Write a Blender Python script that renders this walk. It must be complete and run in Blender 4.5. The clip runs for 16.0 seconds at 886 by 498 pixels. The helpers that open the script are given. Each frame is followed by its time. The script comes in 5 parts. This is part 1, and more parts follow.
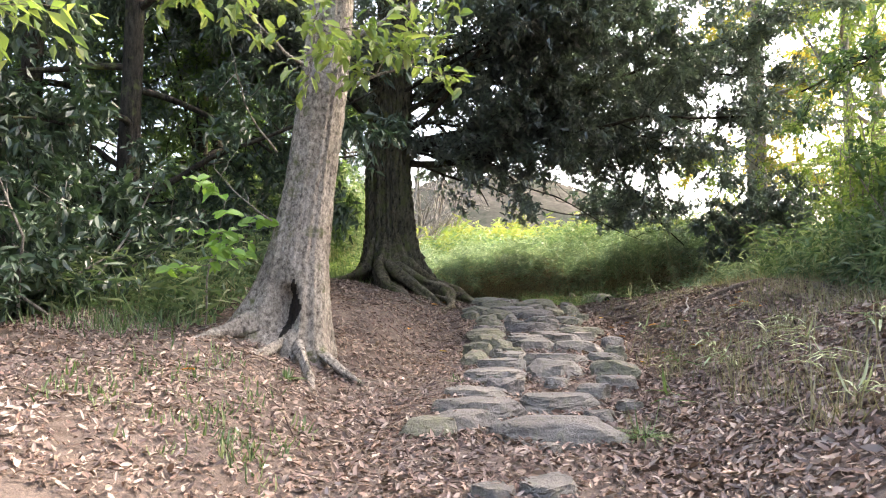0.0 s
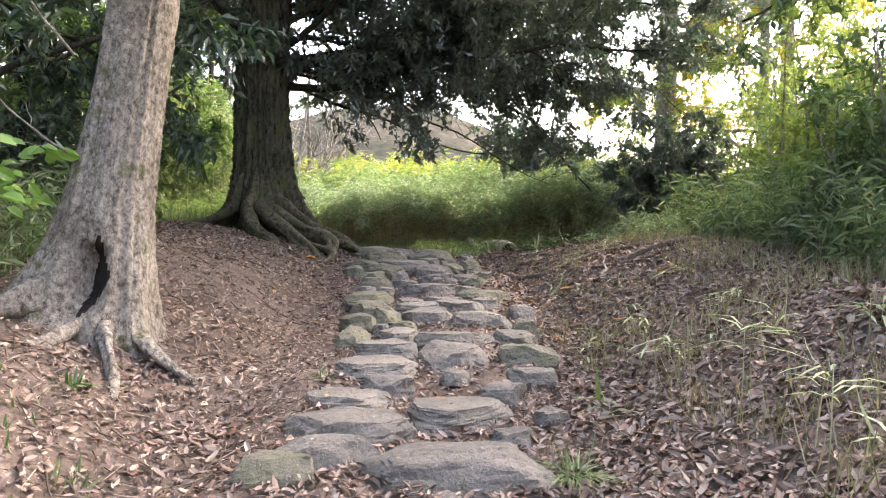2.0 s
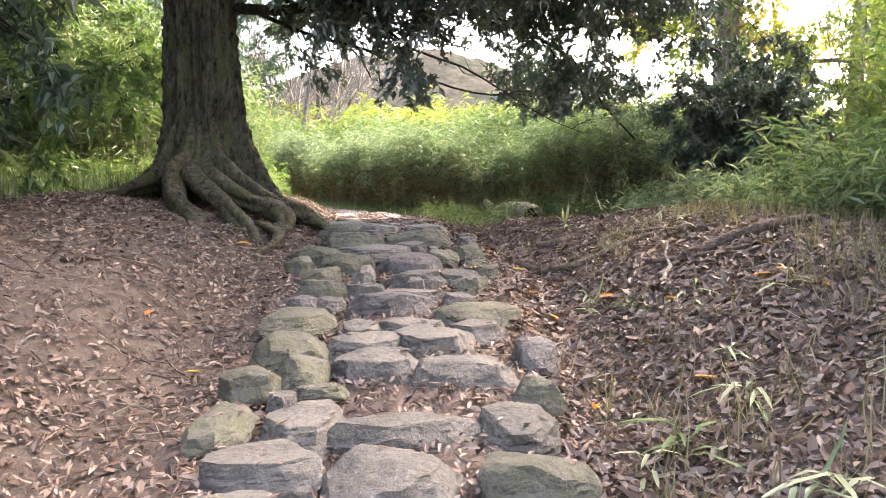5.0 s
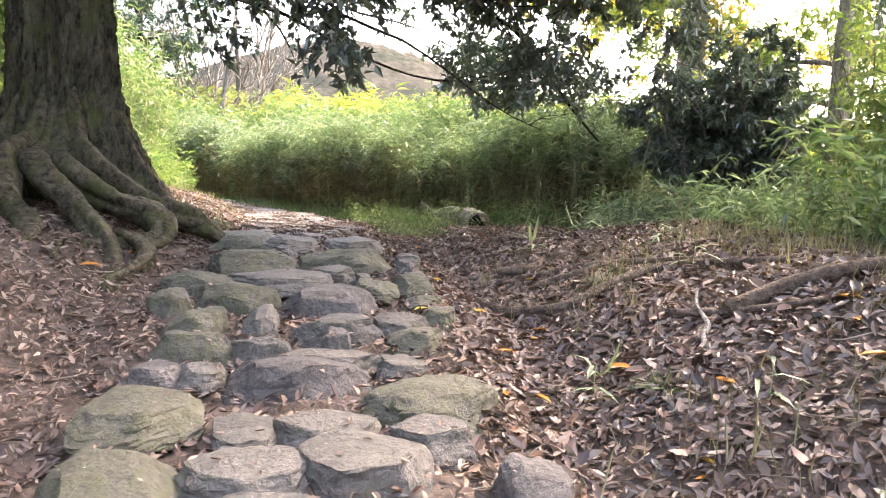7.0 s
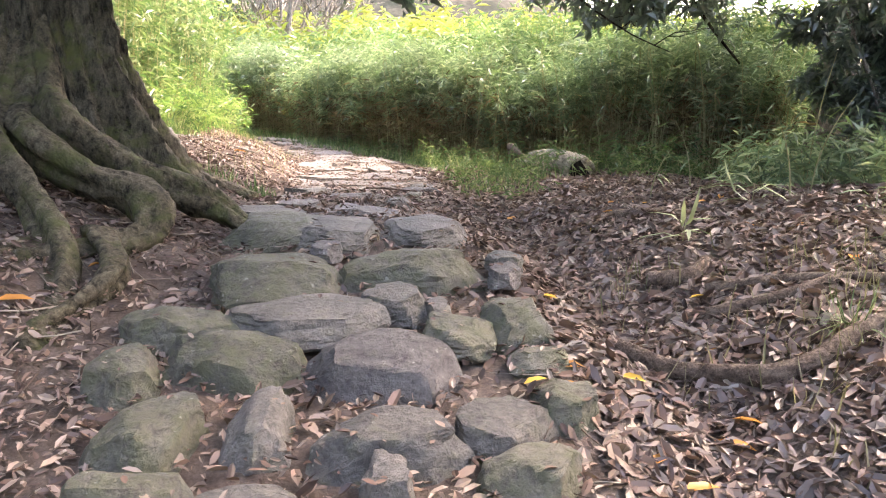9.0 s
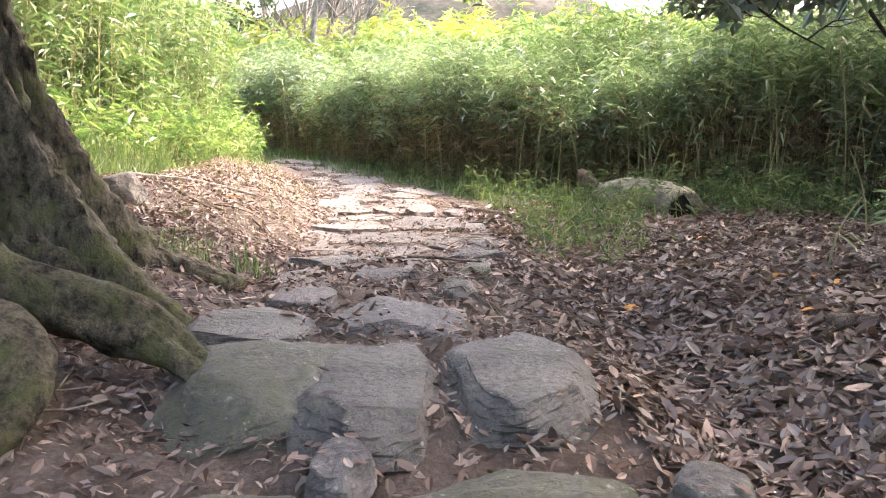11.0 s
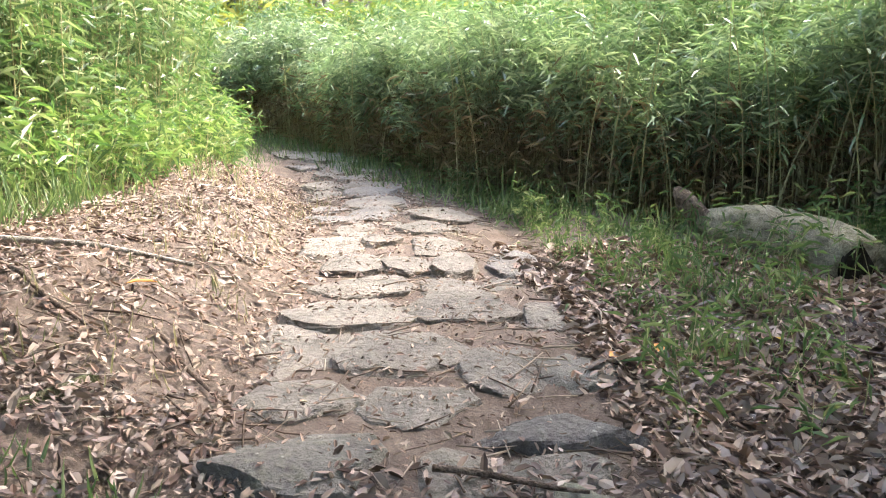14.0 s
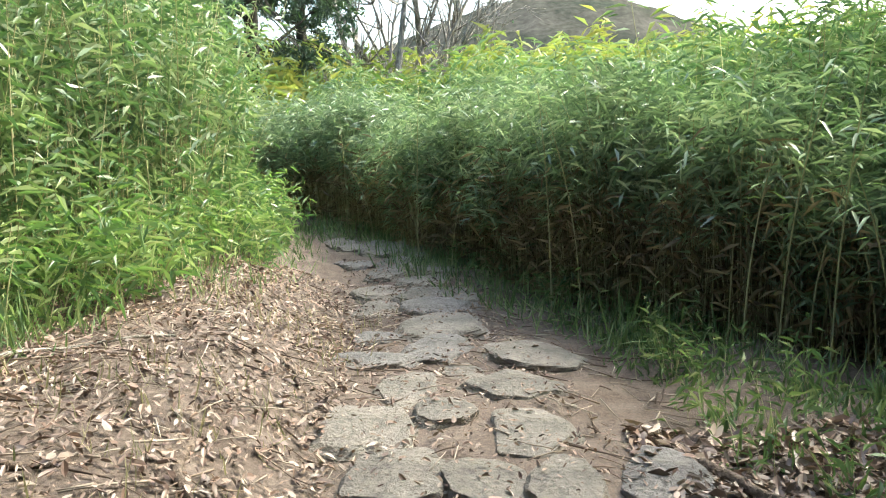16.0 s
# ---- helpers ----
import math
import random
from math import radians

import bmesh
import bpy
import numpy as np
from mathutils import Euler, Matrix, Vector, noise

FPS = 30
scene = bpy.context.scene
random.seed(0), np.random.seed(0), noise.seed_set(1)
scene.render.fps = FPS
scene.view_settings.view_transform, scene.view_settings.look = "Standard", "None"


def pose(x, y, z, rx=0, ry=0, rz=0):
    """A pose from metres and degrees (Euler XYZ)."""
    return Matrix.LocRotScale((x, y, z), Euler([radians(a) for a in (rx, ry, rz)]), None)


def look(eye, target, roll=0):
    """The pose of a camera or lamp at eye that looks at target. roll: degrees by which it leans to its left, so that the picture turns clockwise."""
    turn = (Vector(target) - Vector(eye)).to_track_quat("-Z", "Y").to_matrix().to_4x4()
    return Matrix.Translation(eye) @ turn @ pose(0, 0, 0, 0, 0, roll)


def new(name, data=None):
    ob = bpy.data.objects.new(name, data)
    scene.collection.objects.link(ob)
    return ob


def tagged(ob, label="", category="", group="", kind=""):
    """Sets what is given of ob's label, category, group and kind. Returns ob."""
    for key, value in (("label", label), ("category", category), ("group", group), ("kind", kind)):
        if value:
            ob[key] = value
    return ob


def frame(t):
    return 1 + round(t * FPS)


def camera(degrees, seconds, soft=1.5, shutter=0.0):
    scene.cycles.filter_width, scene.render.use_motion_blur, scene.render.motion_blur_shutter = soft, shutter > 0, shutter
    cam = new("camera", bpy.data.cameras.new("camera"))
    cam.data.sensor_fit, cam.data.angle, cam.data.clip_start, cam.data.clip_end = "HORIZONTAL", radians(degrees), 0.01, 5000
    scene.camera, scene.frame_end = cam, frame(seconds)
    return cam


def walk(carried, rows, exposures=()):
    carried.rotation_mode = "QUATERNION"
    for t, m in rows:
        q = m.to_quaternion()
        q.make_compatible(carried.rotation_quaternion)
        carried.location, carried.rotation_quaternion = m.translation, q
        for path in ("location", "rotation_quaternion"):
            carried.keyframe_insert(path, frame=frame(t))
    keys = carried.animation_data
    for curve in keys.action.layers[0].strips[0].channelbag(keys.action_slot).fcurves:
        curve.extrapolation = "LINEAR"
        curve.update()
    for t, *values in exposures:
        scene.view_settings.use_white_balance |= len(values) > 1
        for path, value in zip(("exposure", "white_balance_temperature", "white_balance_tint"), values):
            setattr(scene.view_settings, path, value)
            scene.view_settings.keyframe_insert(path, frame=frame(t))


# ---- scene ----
cam = camera(62.8, 16.0, 1.15)
PATH = [
    (0, (-0.002, 0.006, 1.75), (-0.001, 2.002, 1.886), 0.2),
    (0.5, (0.064, 0.471, 1.836), (0.175, 2.464, 1.954), 0.7),
    (1, (0.035, 0.916, 1.9), (0.227, 2.905, 1.999), 1.2),
    (1.5, (0.005, 1.357, 2.01), (0.259, 3.34, 2.055), 1.4),
    (2, (0.203, 1.755, 2.016), (0.493, 3.733, 1.971), 1.3),
    (2.5, (0.321, 2.105, 2.05), (0.628, 4.078, 1.932), 1.1),
    (3, (0.392, 2.593, 2.116), (0.704, 4.562, 1.953), 0.9),
    (3.2, (0.457, 2.805, 2.125), (0.783, 4.77, 1.952), 0.9),
    (5.3, (1.077, 4.857, 2.276), (1.271, 6.838, 2.085), 0.6),
    (5.5, (1.074, 5.023, 2.227), (1.277, 7.003, 2.035), 0.8),
    (6, (1.097, 5.549, 2.289), (1.364, 7.523, 2.112), 1.2),
    (6.5, (1.166, 6.02, 2.305), (1.506, 7.982, 2.121), 1.9),
    (7, (1.183, 6.496, 2.336), (1.585, 8.445, 2.141), 2.8),
    (7.5, (1.239, 7.072, 2.431), (1.68, 9.008, 2.196), 3.7),
    (8, (1.466, 7.548, 2.473), (1.84, 9.489, 2.173), 3.7),
    (8.5, (1.436, 8.036, 2.438), (1.695, 9.986, 2.078), 2.6),
    (9, (1.38, 8.511, 2.538), (1.573, 10.458, 2.126), 1.5),
    (9.2, (1.374, 8.726, 2.599), (1.557, 10.669, 2.159), 1.8),
    (9.5, (1.409, 9.074, 2.652), (1.555, 11.022, 2.224), 0.8),
    (10, (1.324, 9.503, 2.606), (1.448, 11.452, 2.176), 0.6),
    (10.2, (1.292, 9.746, 2.662), (1.405, 11.698, 2.242), 0.5),
    (12.3, (1.337, 11.893, 2.642), (1.447, 13.851, 2.25), -0.0),
    (12.5, (1.345, 12.047, 2.706), (1.454, 14.002, 2.296), 0.0),
    (13, (1.299, 12.379, 2.776), (1.399, 14.324, 2.324), -0.2),
    (13.5, (1.259, 12.734, 2.812), (1.345, 14.672, 2.324), -0.3),
    (14, (1.324, 13.15, 2.894), (1.357, 15.087, 2.398), -0.6),
    (14.3, (1.343, 13.375, 2.878), (1.341, 15.316, 2.398), -1.0),
    (14.5, (1.283, 13.534, 2.841), (1.273, 15.481, 2.382), -0.6),
    (15, (1.284, 14.073, 2.986), (1.219, 16.03, 2.578), -0.9),
    (15.5, (1.305, 14.622, 2.961), (1.193, 16.587, 2.603), -1.0),
    (16, (1.252, 15.155, 2.939), (1.082, 17.123, 2.627), -1.5),
]
EXPOSURES = [(0, 3.1, 6850, 14), (3, 3.25, 6850, 18), (5.5, 3.45, 6900, 19), (10, 3.65, 6850, 20), (13, 3.55, 6450, 12), (14.5, 3.12, 6350, 5), (16, 2.62, 6200, -3)]
walk(cam, [(t, look(eye, target, roll)) for t, eye, target, roll in PATH], exposures=EXPOSURES)

# ---- world, sun and exposure ----
world = bpy.data.worlds.new("world")
scene.world = world
world.use_nodes = True
wn = world.node_tree
sky = wn.nodes.new("ShaderNodeTexSky")
sky.sky_type = 'NISHITA'
sky.sun_disc = False
sky.sun_elevation = radians(46)
sky.sun_rotation = radians(60)
sky.dust_density = 6.0
sky.air_density = 1.0
sky.ozone_density = 0.6
wn.links.new(sky.outputs[0], wn.nodes["Background"].inputs[0])
wn.nodes["Background"].inputs[1].default_value = 0.15
sun = new("sun", bpy.data.lights.new("sun", 'SUN'))
sun.data.energy = 0.6
sun.data.angle = radians(8.0)
sun.data.color = (1.0, 0.96, 0.9)
SUN_DIR = Vector((math.sin(radians(60)) * math.cos(radians(46)), math.cos(radians(60)) * math.cos(radians(46)), math.sin(radians(46))))
sun.matrix_world = look(SUN_DIR * 60, (0, 0, 0))

rng = np.random.default_rng(7)


# ---- materials ----
def material(name):
    m = bpy.data.materials.new(name)
    m.use_nodes = True
    nt = m.node_tree
    nt.nodes.clear()
    out = nt.nodes.new("ShaderNodeOutputMaterial")
    return m, nt, out


def noise_node(nt, scale, detail=6.0, rough=0.55, stretch=None):
    tc = nt.nodes.new("ShaderNodeTexCoord")
    mp = nt.nodes.new("ShaderNodeMapping")
    nt.links.new(tc.outputs["Object"], mp.inputs[0])
    if stretch:
        mp.inputs["Scale"].default_value = stretch
    n = nt.nodes.new("ShaderNodeTexNoise")
    n.inputs["Scale"].default_value = scale
    n.inputs["Detail"].default_value = detail
    n.inputs["Roughness"].default_value = rough
    nt.links.new(mp.outputs[0], n.inputs["Vector"])
    return n


def ramp(nt, source, stops):
    r = nt.nodes.new("ShaderNodeValToRGB")
    el = r.color_ramp.elements
    while len(el) > 1:
        el.remove(el[-1])
    el[0].position, el[0].color = stops[0][0], (*stops[0][1], 1)
    for pos, col in stops[1:]:
        e = el.new(pos)
        e.color = (*col, 1)
    nt.links.new(source, r.inputs[0])
    return r


def mix(nt, fac, a, b, kind='MIX'):
    m = nt.nodes.new("ShaderNodeMix")
    m.data_type, m.blend_type = 'RGBA', kind
    for sock, val in ((m.inputs[0], fac), (m.inputs[6], a), (m.inputs[7], b)):
        if isinstance(val, (int, float)):
            sock.default_value = val
        elif isinstance(val, tuple):
            sock.default_value = (*val, 1)
        else:
            nt.links.new(val, sock)
    return m.outputs[2]


def bumped(nt, bsdf, source, strength, distance):
    b = nt.nodes.new("ShaderNodeBump")
    b.inputs["Strength"].default_value = strength
    b.inputs["Distance"].default_value = distance
    nt.links.new(source, b.inputs["Height"])
    nt.links.new(b.outputs[0], bsdf.inputs["Normal"])


def principled(nt, out, rough=0.8, spec=0.3):
    p = nt.nodes.new("ShaderNodeBsdfPrincipled")
    p.inputs["Roughness"].default_value = rough
    p.inputs["Specular IOR Level"].default_value = spec
    nt.links.new(p.outputs[0], out.inputs[0])
    return p


def ground_material():
    m, nt, out = material("forest_soil")
    p = principled(nt, out, 0.95, 0.15)
    big = noise_node(nt, 0.9, 4)
    mid = noise_node(nt, 7, 6, 0.65)
    fine = noise_node(nt, 60, 8, 0.7)
    a = ramp(nt, big.outputs[0], [(0.3, (0.1, 0.075, 0.06)), (0.5, (0.155, 0.124, 0.103)), (0.7, (0.21, 0.17, 0.144))]).outputs[0]
    b = ramp(nt, mid.outputs[0], [(0.3, (0.065, 0.049, 0.04)), (0.55, (0.18, 0.143, 0.12)), (0.75, (0.27, 0.22, 0.19))]).outputs[0]
    c = mix(nt, 0.5, a, b)
    f = ramp(nt, fine.outputs[0], [(0.3, (0.45, 0.45, 0.45)), (0.7, (1.3, 1.25, 1.2))]).outputs[0]
    nt.links.new(mix(nt, 0.8, c, f, 'MULTIPLY'), p.inputs[0])
    bumped(nt, p, fine.outputs[0], 0.7, 0.02)
    return m


def leaf_material(name, colours, trans=0.4, rough=0.5, gloss=0.06, bump=False):
    """Leaves whose colour differs from leaf to leaf; part of the light shines through."""
    m, nt, out = material(name)
    geo = nt.nodes.new("ShaderNodeNewGeometry")
    col = ramp(nt, geo.outputs["Random Per Island"], [(i / max(1, len(colours) - 1), c) for i, c in enumerate(colours)]).outputs[0]
    n = noise_node(nt, 0.8, 3)
    shade = ramp(nt, n.outputs[0], [(0.3, (0.7, 0.72, 0.75)), (0.7, (1.2, 1.18, 1.05))]).outputs[0]
    col = mix(nt, 0.8, col, shade, 'MULTIPLY')
    d = nt.nodes.new("ShaderNodeBsdfDiffuse")
    t = nt.nodes.new("ShaderNodeBsdfTranslucent")
    g = nt.nodes.new("ShaderNodeBsdfGlossy")
    g.inputs["Roughness"].default_value = rough
    nt.links.new(col, d.inputs[0])
    nt.links.new(mix(nt, 1.0, col, (1.15, 1.25, 0.8), 'MULTIPLY'), t.inputs[0])
    s1 = nt.nodes.new("ShaderNodeMixShader")
    s1.inputs[0].default_value = trans
    nt.links.new(d.outputs[0], s1.inputs[1])
    nt.links.new(t.outputs[0], s1.inputs[2])
    s2 = nt.nodes.new("ShaderNodeMixShader")
    s2.inputs[0].default_value = gloss
    nt.links.new(s1.outputs[0], s2.inputs[1])
    nt.links.new(g.outputs[0], s2.inputs[2])
    nt.links.new(s2.outputs[0], out.inputs[0])
    return m


def bark_material(name, dark, light, moss=0.0, scale=1.0, stretch=(1, 1, 0.26)):
    m, nt, out = material(name)
    p = principled(nt, out, 0.92, 0.2)
    fissure = noise_node(nt, 19 * scale, 8, 0.7, stretch)
    patch = noise_node(nt, 2.2, 4)
    fine = noise_node(nt, 90, 5, 0.7)
    c = ramp(nt, fissure.outputs[0], [(0.36, dark), (0.5, tuple((a + b) / 2 for a, b in zip(dark, light))), (0.66, light)]).outputs[0]
    c = mix(nt, 0.6, c, ramp(nt, patch.outputs[0], [(0.35, (0.6, 0.58, 0.55)), (0.65, (1.2, 1.2, 1.18))]).outputs[0], 'MULTIPLY')
    c = mix(nt, 0.7, c, ramp(nt, fine.outputs[0], [(0.33, (0.42, 0.42, 0.42)), (0.66, (1.42, 1.42, 1.42))]).outputs[0], 'MULTIPLY')
    if moss:
        mn = noise_node(nt, 3.5, 6, 0.7)
        fac = ramp(nt, mn.outputs[0], [(0.62 - moss * 0.2, (0, 0, 0)), (0.72 - moss * 0.12, (1, 1, 1))])
        c = mix(nt, fac.outputs[0], c, (0.095, 0.105, 0.04))
    nt.links.new(c, p.inputs[0])
    add = nt.nodes.new("ShaderNodeMath")
    nt.links.new(fissure.outputs[0], add.inputs[0])
    mul = nt.nodes.new("ShaderNodeMath")
    mul.operation = 'MULTIPLY'
    mul.inputs[1].default_value = 0.25
    nt.links.new(fine.outputs[0], mul.inputs[0])
    nt.links.new(mul.outputs[0], add.inputs[1])
    bumped(nt, p, add.outputs[0], 0.9, 0.03)
    return m


def stone_material(name, base, moss):
    m, nt, out = material(name)
    p = principled(nt, out, 0.78, 0.35)
    big = noise_node(nt, 3, 5, 0.6)
    fine = noise_node(nt, 28, 9, 0.75)
    speck = noise_node(nt, 14, 4, 0.6)
    info = nt.nodes.new("ShaderNodeObjectInfo")
    lo, hi = tuple(c * 0.62 for c in base), tuple(min(1, c * 1.3) for c in base)
    c = ramp(nt, big.outputs[0], [(0.3, lo), (0.55, base), (0.75, hi)]).outputs[0]
    c = mix(nt, 0.7, c, ramp(nt, fine.outputs[0], [(0.32, (0.42, 0.42, 0.42)), (0.66, (1.4, 1.4, 1.37))]).outputs[0], 'MULTIPLY')
    c = mix(nt, 0.6, c, ramp(nt, info.outputs["Random"], [(0, (0.75, 0.74, 0.72)), (1, (1.2, 1.18, 1.14))]).outputs[0], 'MULTIPLY')
    mossy = ramp(nt, speck.outputs[0], [(0.6 - 0.25 * moss, (0, 0, 0)), (0.78 - 0.2 * moss, (1, 1, 1))]).outputs[0]
    mm = nt.nodes.new("ShaderNodeMath")
    mm.operation = 'MULTIPLY'
    mm.inputs[1].default_value = min(1.0, 0.25 + moss * 0.6)
    nt.links.new(mossy, mm.inputs[0])
    c = mix(nt, mm.outputs[0], c, (0.12, 0.124, 0.068))
    lich = noise_node(nt, 26, 3, 0.5)
    lf = ramp(nt, lich.outputs[0], [(0.68, (0, 0, 0)), (0.74, (0.6, 0.6, 0.6))]).outputs[0]
    c = mix(nt, lf, c, (0.42, 0.42, 0.36))
    nt.links.new(c, p.inputs[0])
    add = nt.nodes.new("ShaderNodeMath")
    nt.links.new(fine.outputs[0], add.inputs[0])
    nt.links.new(speck.outputs[0], add.inputs[1])
    bumped(nt, p, add.outputs[0], 0.9, 0.018)
    return m


MAT_SOIL = ground_material()
MAT_LITTER = leaf_material("dead_leaves", [(0.045, 0.028, 0.022), (0.24, 0.155, 0.122), (0.37, 0.275, 0.228), (0.13, 0.08, 0.062), (0.4, 0.32, 0.27), (0.05, 0.03, 0.024), (0.26, 0.165, 0.128), (0.07, 0.042, 0.034), (0.36, 0.255, 0.205)], 0.06, 0.45, 0.06)
MAT_ORANGE = leaf_material("orange_leaf", [(0.55, 0.2, 0.04), (0.62, 0.3, 0.07)], 0.15, 0.45, 0.06)
MAT_YELLOW = leaf_material("yellow_leaf", [(0.65, 0.48, 0.06), (0.7, 0.4, 0.08)], 0.2)
MAT_EVERGREEN = leaf_material("evergreen_leaves", [(0.038, 0.062, 0.05), (0.07, 0.108, 0.08), (0.125, 0.175, 0.12)], 0.42, 0.35, 0.16)
MAT_WOODLEAF = leaf_material("woodland_leaves", [(0.024, 0.05, 0.03), (0.046, 0.088, 0.048), (0.085, 0.135, 0.065)], 0.3, 0.45, 0.08)
MAT_MIDLEAF = leaf_material("mid_green_leaves", [(0.06, 0.11, 0.04), (0.1, 0.17, 0.05), (0.17, 0.24, 0.07)], 0.4)
MAT_PALELEAF = leaf_material("pale_green_leaves", [(0.16, 0.24, 0.06), (0.25, 0.33, 0.09), (0.32, 0.36, 0.12)], 0.45)
MAT_SAPLING = leaf_material("bright_sapling_leaves", [(0.2, 0.38, 0.06), (0.3, 0.48, 0.1)], 0.45)
MAT_YELLOWGREEN = leaf_material("autumn_leaves", [(0.25, 0.3, 0.06), (0.38, 0.36, 0.07), (0.5, 0.33, 0.06), (0.18, 0.26, 0.06)], 0.5)
MAT_BAMBOO = leaf_material("bamboo_grass_leaves", [(0.09, 0.15, 0.085), (0.15, 0.23, 0.12), (0.24, 0.33, 0.185), (0.46, 0.51, 0.37)], 0.48, 0.45, 0.14)
# two copies of the bamboo leaves with a sunlit tone put into the colour
MAT_BAMBOO_SUN = leaf_material("sunlit_bamboo_leaves", [(0.07, 0.14, 0.055), (0.115, 0.2, 0.075), (0.19, 0.265, 0.11), (0.34, 0.39, 0.23)], 0.42, 0.45, 0.1)
MAT_BAMBOO_LEFT = leaf_material("bright_bamboo_leaves", [(0.06, 0.125, 0.045), (0.12, 0.22, 0.065), (0.22, 0.32, 0.1), (0.36, 0.42, 0.2)], 0.45, 0.45, 0.1)
MAT_FIELD = leaf_material("yellowing_reed_leaves", [(0.17, 0.24, 0.06), (0.27, 0.31, 0.08), (0.34, 0.32, 0.09), (0.14, 0.22, 0.055)], 0.45)
MAT_DEADCANE = leaf_material("dead_bamboo_sheaths", [(0.12, 0.088, 0.06), (0.23, 0.175, 0.115), (0.38, 0.3, 0.2)], 0.25, 0.6, 0.02)
MAT_STALK = leaf_material("bamboo_stalks", [(0.17, 0.165, 0.075), (0.32, 0.3, 0.16), (0.5, 0.48, 0.3)], 0.0, 0.4, 0.05)
MAT_GRASS = leaf_material("grass_blades", [(0.065, 0.115, 0.045), (0.1, 0.165, 0.06), (0.165, 0.235, 0.085), (0.28, 0.31, 0.17)], 0.3)
MAT_DRYGRASS = leaf_material("dry_grass", [(0.13, 0.14, 0.06), (0.26, 0.23, 0.13), (0.36, 0.31, 0.2)], 0.3)
MAT_SASA = leaf_material("pale_broad_bamboo_leaf", [(0.25, 0.33, 0.13), (0.4, 0.44, 0.26), (0.5, 0.52, 0.36)], 0.35)
MAT_BARK_PALE = bark_material("pale_fissured_bark", (0.085, 0.072, 0.06), (0.46, 0.415, 0.355), 0.22, 1.35, (1, 1, 0.7))
MAT_BARK_DARK = bark_material("dark_ridged_bark", (0.014, 0.012, 0.01), (0.07, 0.062, 0.047), 0.4)
MAT_ROOT = bark_material("mossy_root_bark", (0.028, 0.024, 0.017), (0.19, 0.165, 0.112), 0.65, 1.0, (1, 1, 0.8))
MAT_BARK_BIG = bark_material("dark_fissured_bark", (0.01, 0.009, 0.0065), (0.155, 0.14, 0.1), 0.6, 1.1, (1, 1, 0.3))
MAT_ROOT_DRY = bark_material("bare_root_bark", (0.07, 0.05, 0.04), (0.26, 0.2, 0.155), 0.0, 1.0, (1, 1, 1))
MAT_BARK_GREY = bark_material("grey_bark", (0.14, 0.125, 0.11), (0.4, 0.37, 0.33), 0.1)
MAT_ROT_SHADE = bark_material("dark_rot_and_shade", (0.008, 0.007, 0.006), (0.035, 0.027, 0.022))
MAT_LOG = bark_material("weathered_barkless_wood", (0.1, 0.09, 0.063), (0.37, 0.335, 0.25), 0.38, 0.8, (1, 0.3, 1))
MAT_STONE = [stone_material("grey_sandstone", (0.19, 0.176, 0.16), 0.35), stone_material("mossy_sandstone", (0.18, 0.17, 0.14), 0.8), stone_material("dark_sandstone", (0.17, 0.155, 0.148), 0.15), stone_material("dusty_sandstone", (0.2, 0.178, 0.156), 0.08)]


# ---- mesh helpers ----
def mesh_arrays(name, verts, tris, mat, smooth=True):
    verts, tris = np.asarray(verts, dtype=np.float32), np.asarray(tris, dtype=np.int32)
    me = bpy.data.meshes.new(name)
    me.vertices.add(len(verts))
    me.vertices.foreach_set("co", verts.ravel())
    me.loops.add(tris.size)
    me.loops.foreach_set("vertex_index", tris.ravel())
    me.polygons.add(len(tris))
    me.polygons.foreach_set("loop_start", np.arange(0, tris.size, 3, dtype=np.int32))
    me.polygons.foreach_set("use_smooth", np.full(len(tris), smooth))
    me.update(calc_edges=True)
    me.materials.append(mat)
    return me


def part(name, me, parent, label=""):
    ob = new(name, me)
    ob.parent = parent
    if label:
        tagged(ob, label)
    return ob


def thing(name, at, label, category, group="", kind=""):
    ob = new(name)
    ob.location = at
    return tagged(ob, label, category, group, kind)


def unit(v):
    return v / np.maximum(1e-9, np.linalg.norm(v, axis=-1, keepdims=True))


def leaf_arrays(P, D, N, L, W, fold=0.15, droop=0.15, broad=True):
    """Arrays of leaf blades: bases P, directions D, upper sides N, lengths L, widths W."""
    P, D = np.asarray(P, float), unit(np.asarray(D, float))
    S = unit(np.cross(D, N))
    N = np.cross(S, D)
    n = len(P)
    L, W = np.broadcast_to(L, n)[:, None], np.broadcast_to(W, n)[:, None]
    if broad:
        a, b = P + D * L * 0.32, P + D * L * 0.72 - N * L * droop * 0.5
        tip = P + D * L - N * L * droop
        up = N * W * fold
        V = np.stack([P, a + S * W * 0.46 + up, a - S * W * 0.46 + up, b + S * W * 0.4 + up, b - S * W * 0.4 + up, tip, a, b], 1)
        T = np.array([[0, 6, 1], [0, 2, 6], [6, 7, 3], [6, 3, 1], [6, 2, 4], [6, 4, 7], [7, 5, 3], [7, 4, 5]])
        k = 8
    else:
        a = P + D * L * 0.4
        tip = P + D * L - N * L * droop
        V = np.stack([P, a + S * W * 0.5 + N * W * fold, a - S * W * 0.5 + N * W * fold, tip], 1)
        T = np.array([[0, 1, 3], [0, 3, 2]])
        k = 4
    tris = (T[None] + (np.arange(n) * k)[:, None, None]).reshape(-1, 3)
    return V.reshape(-1, 3), tris


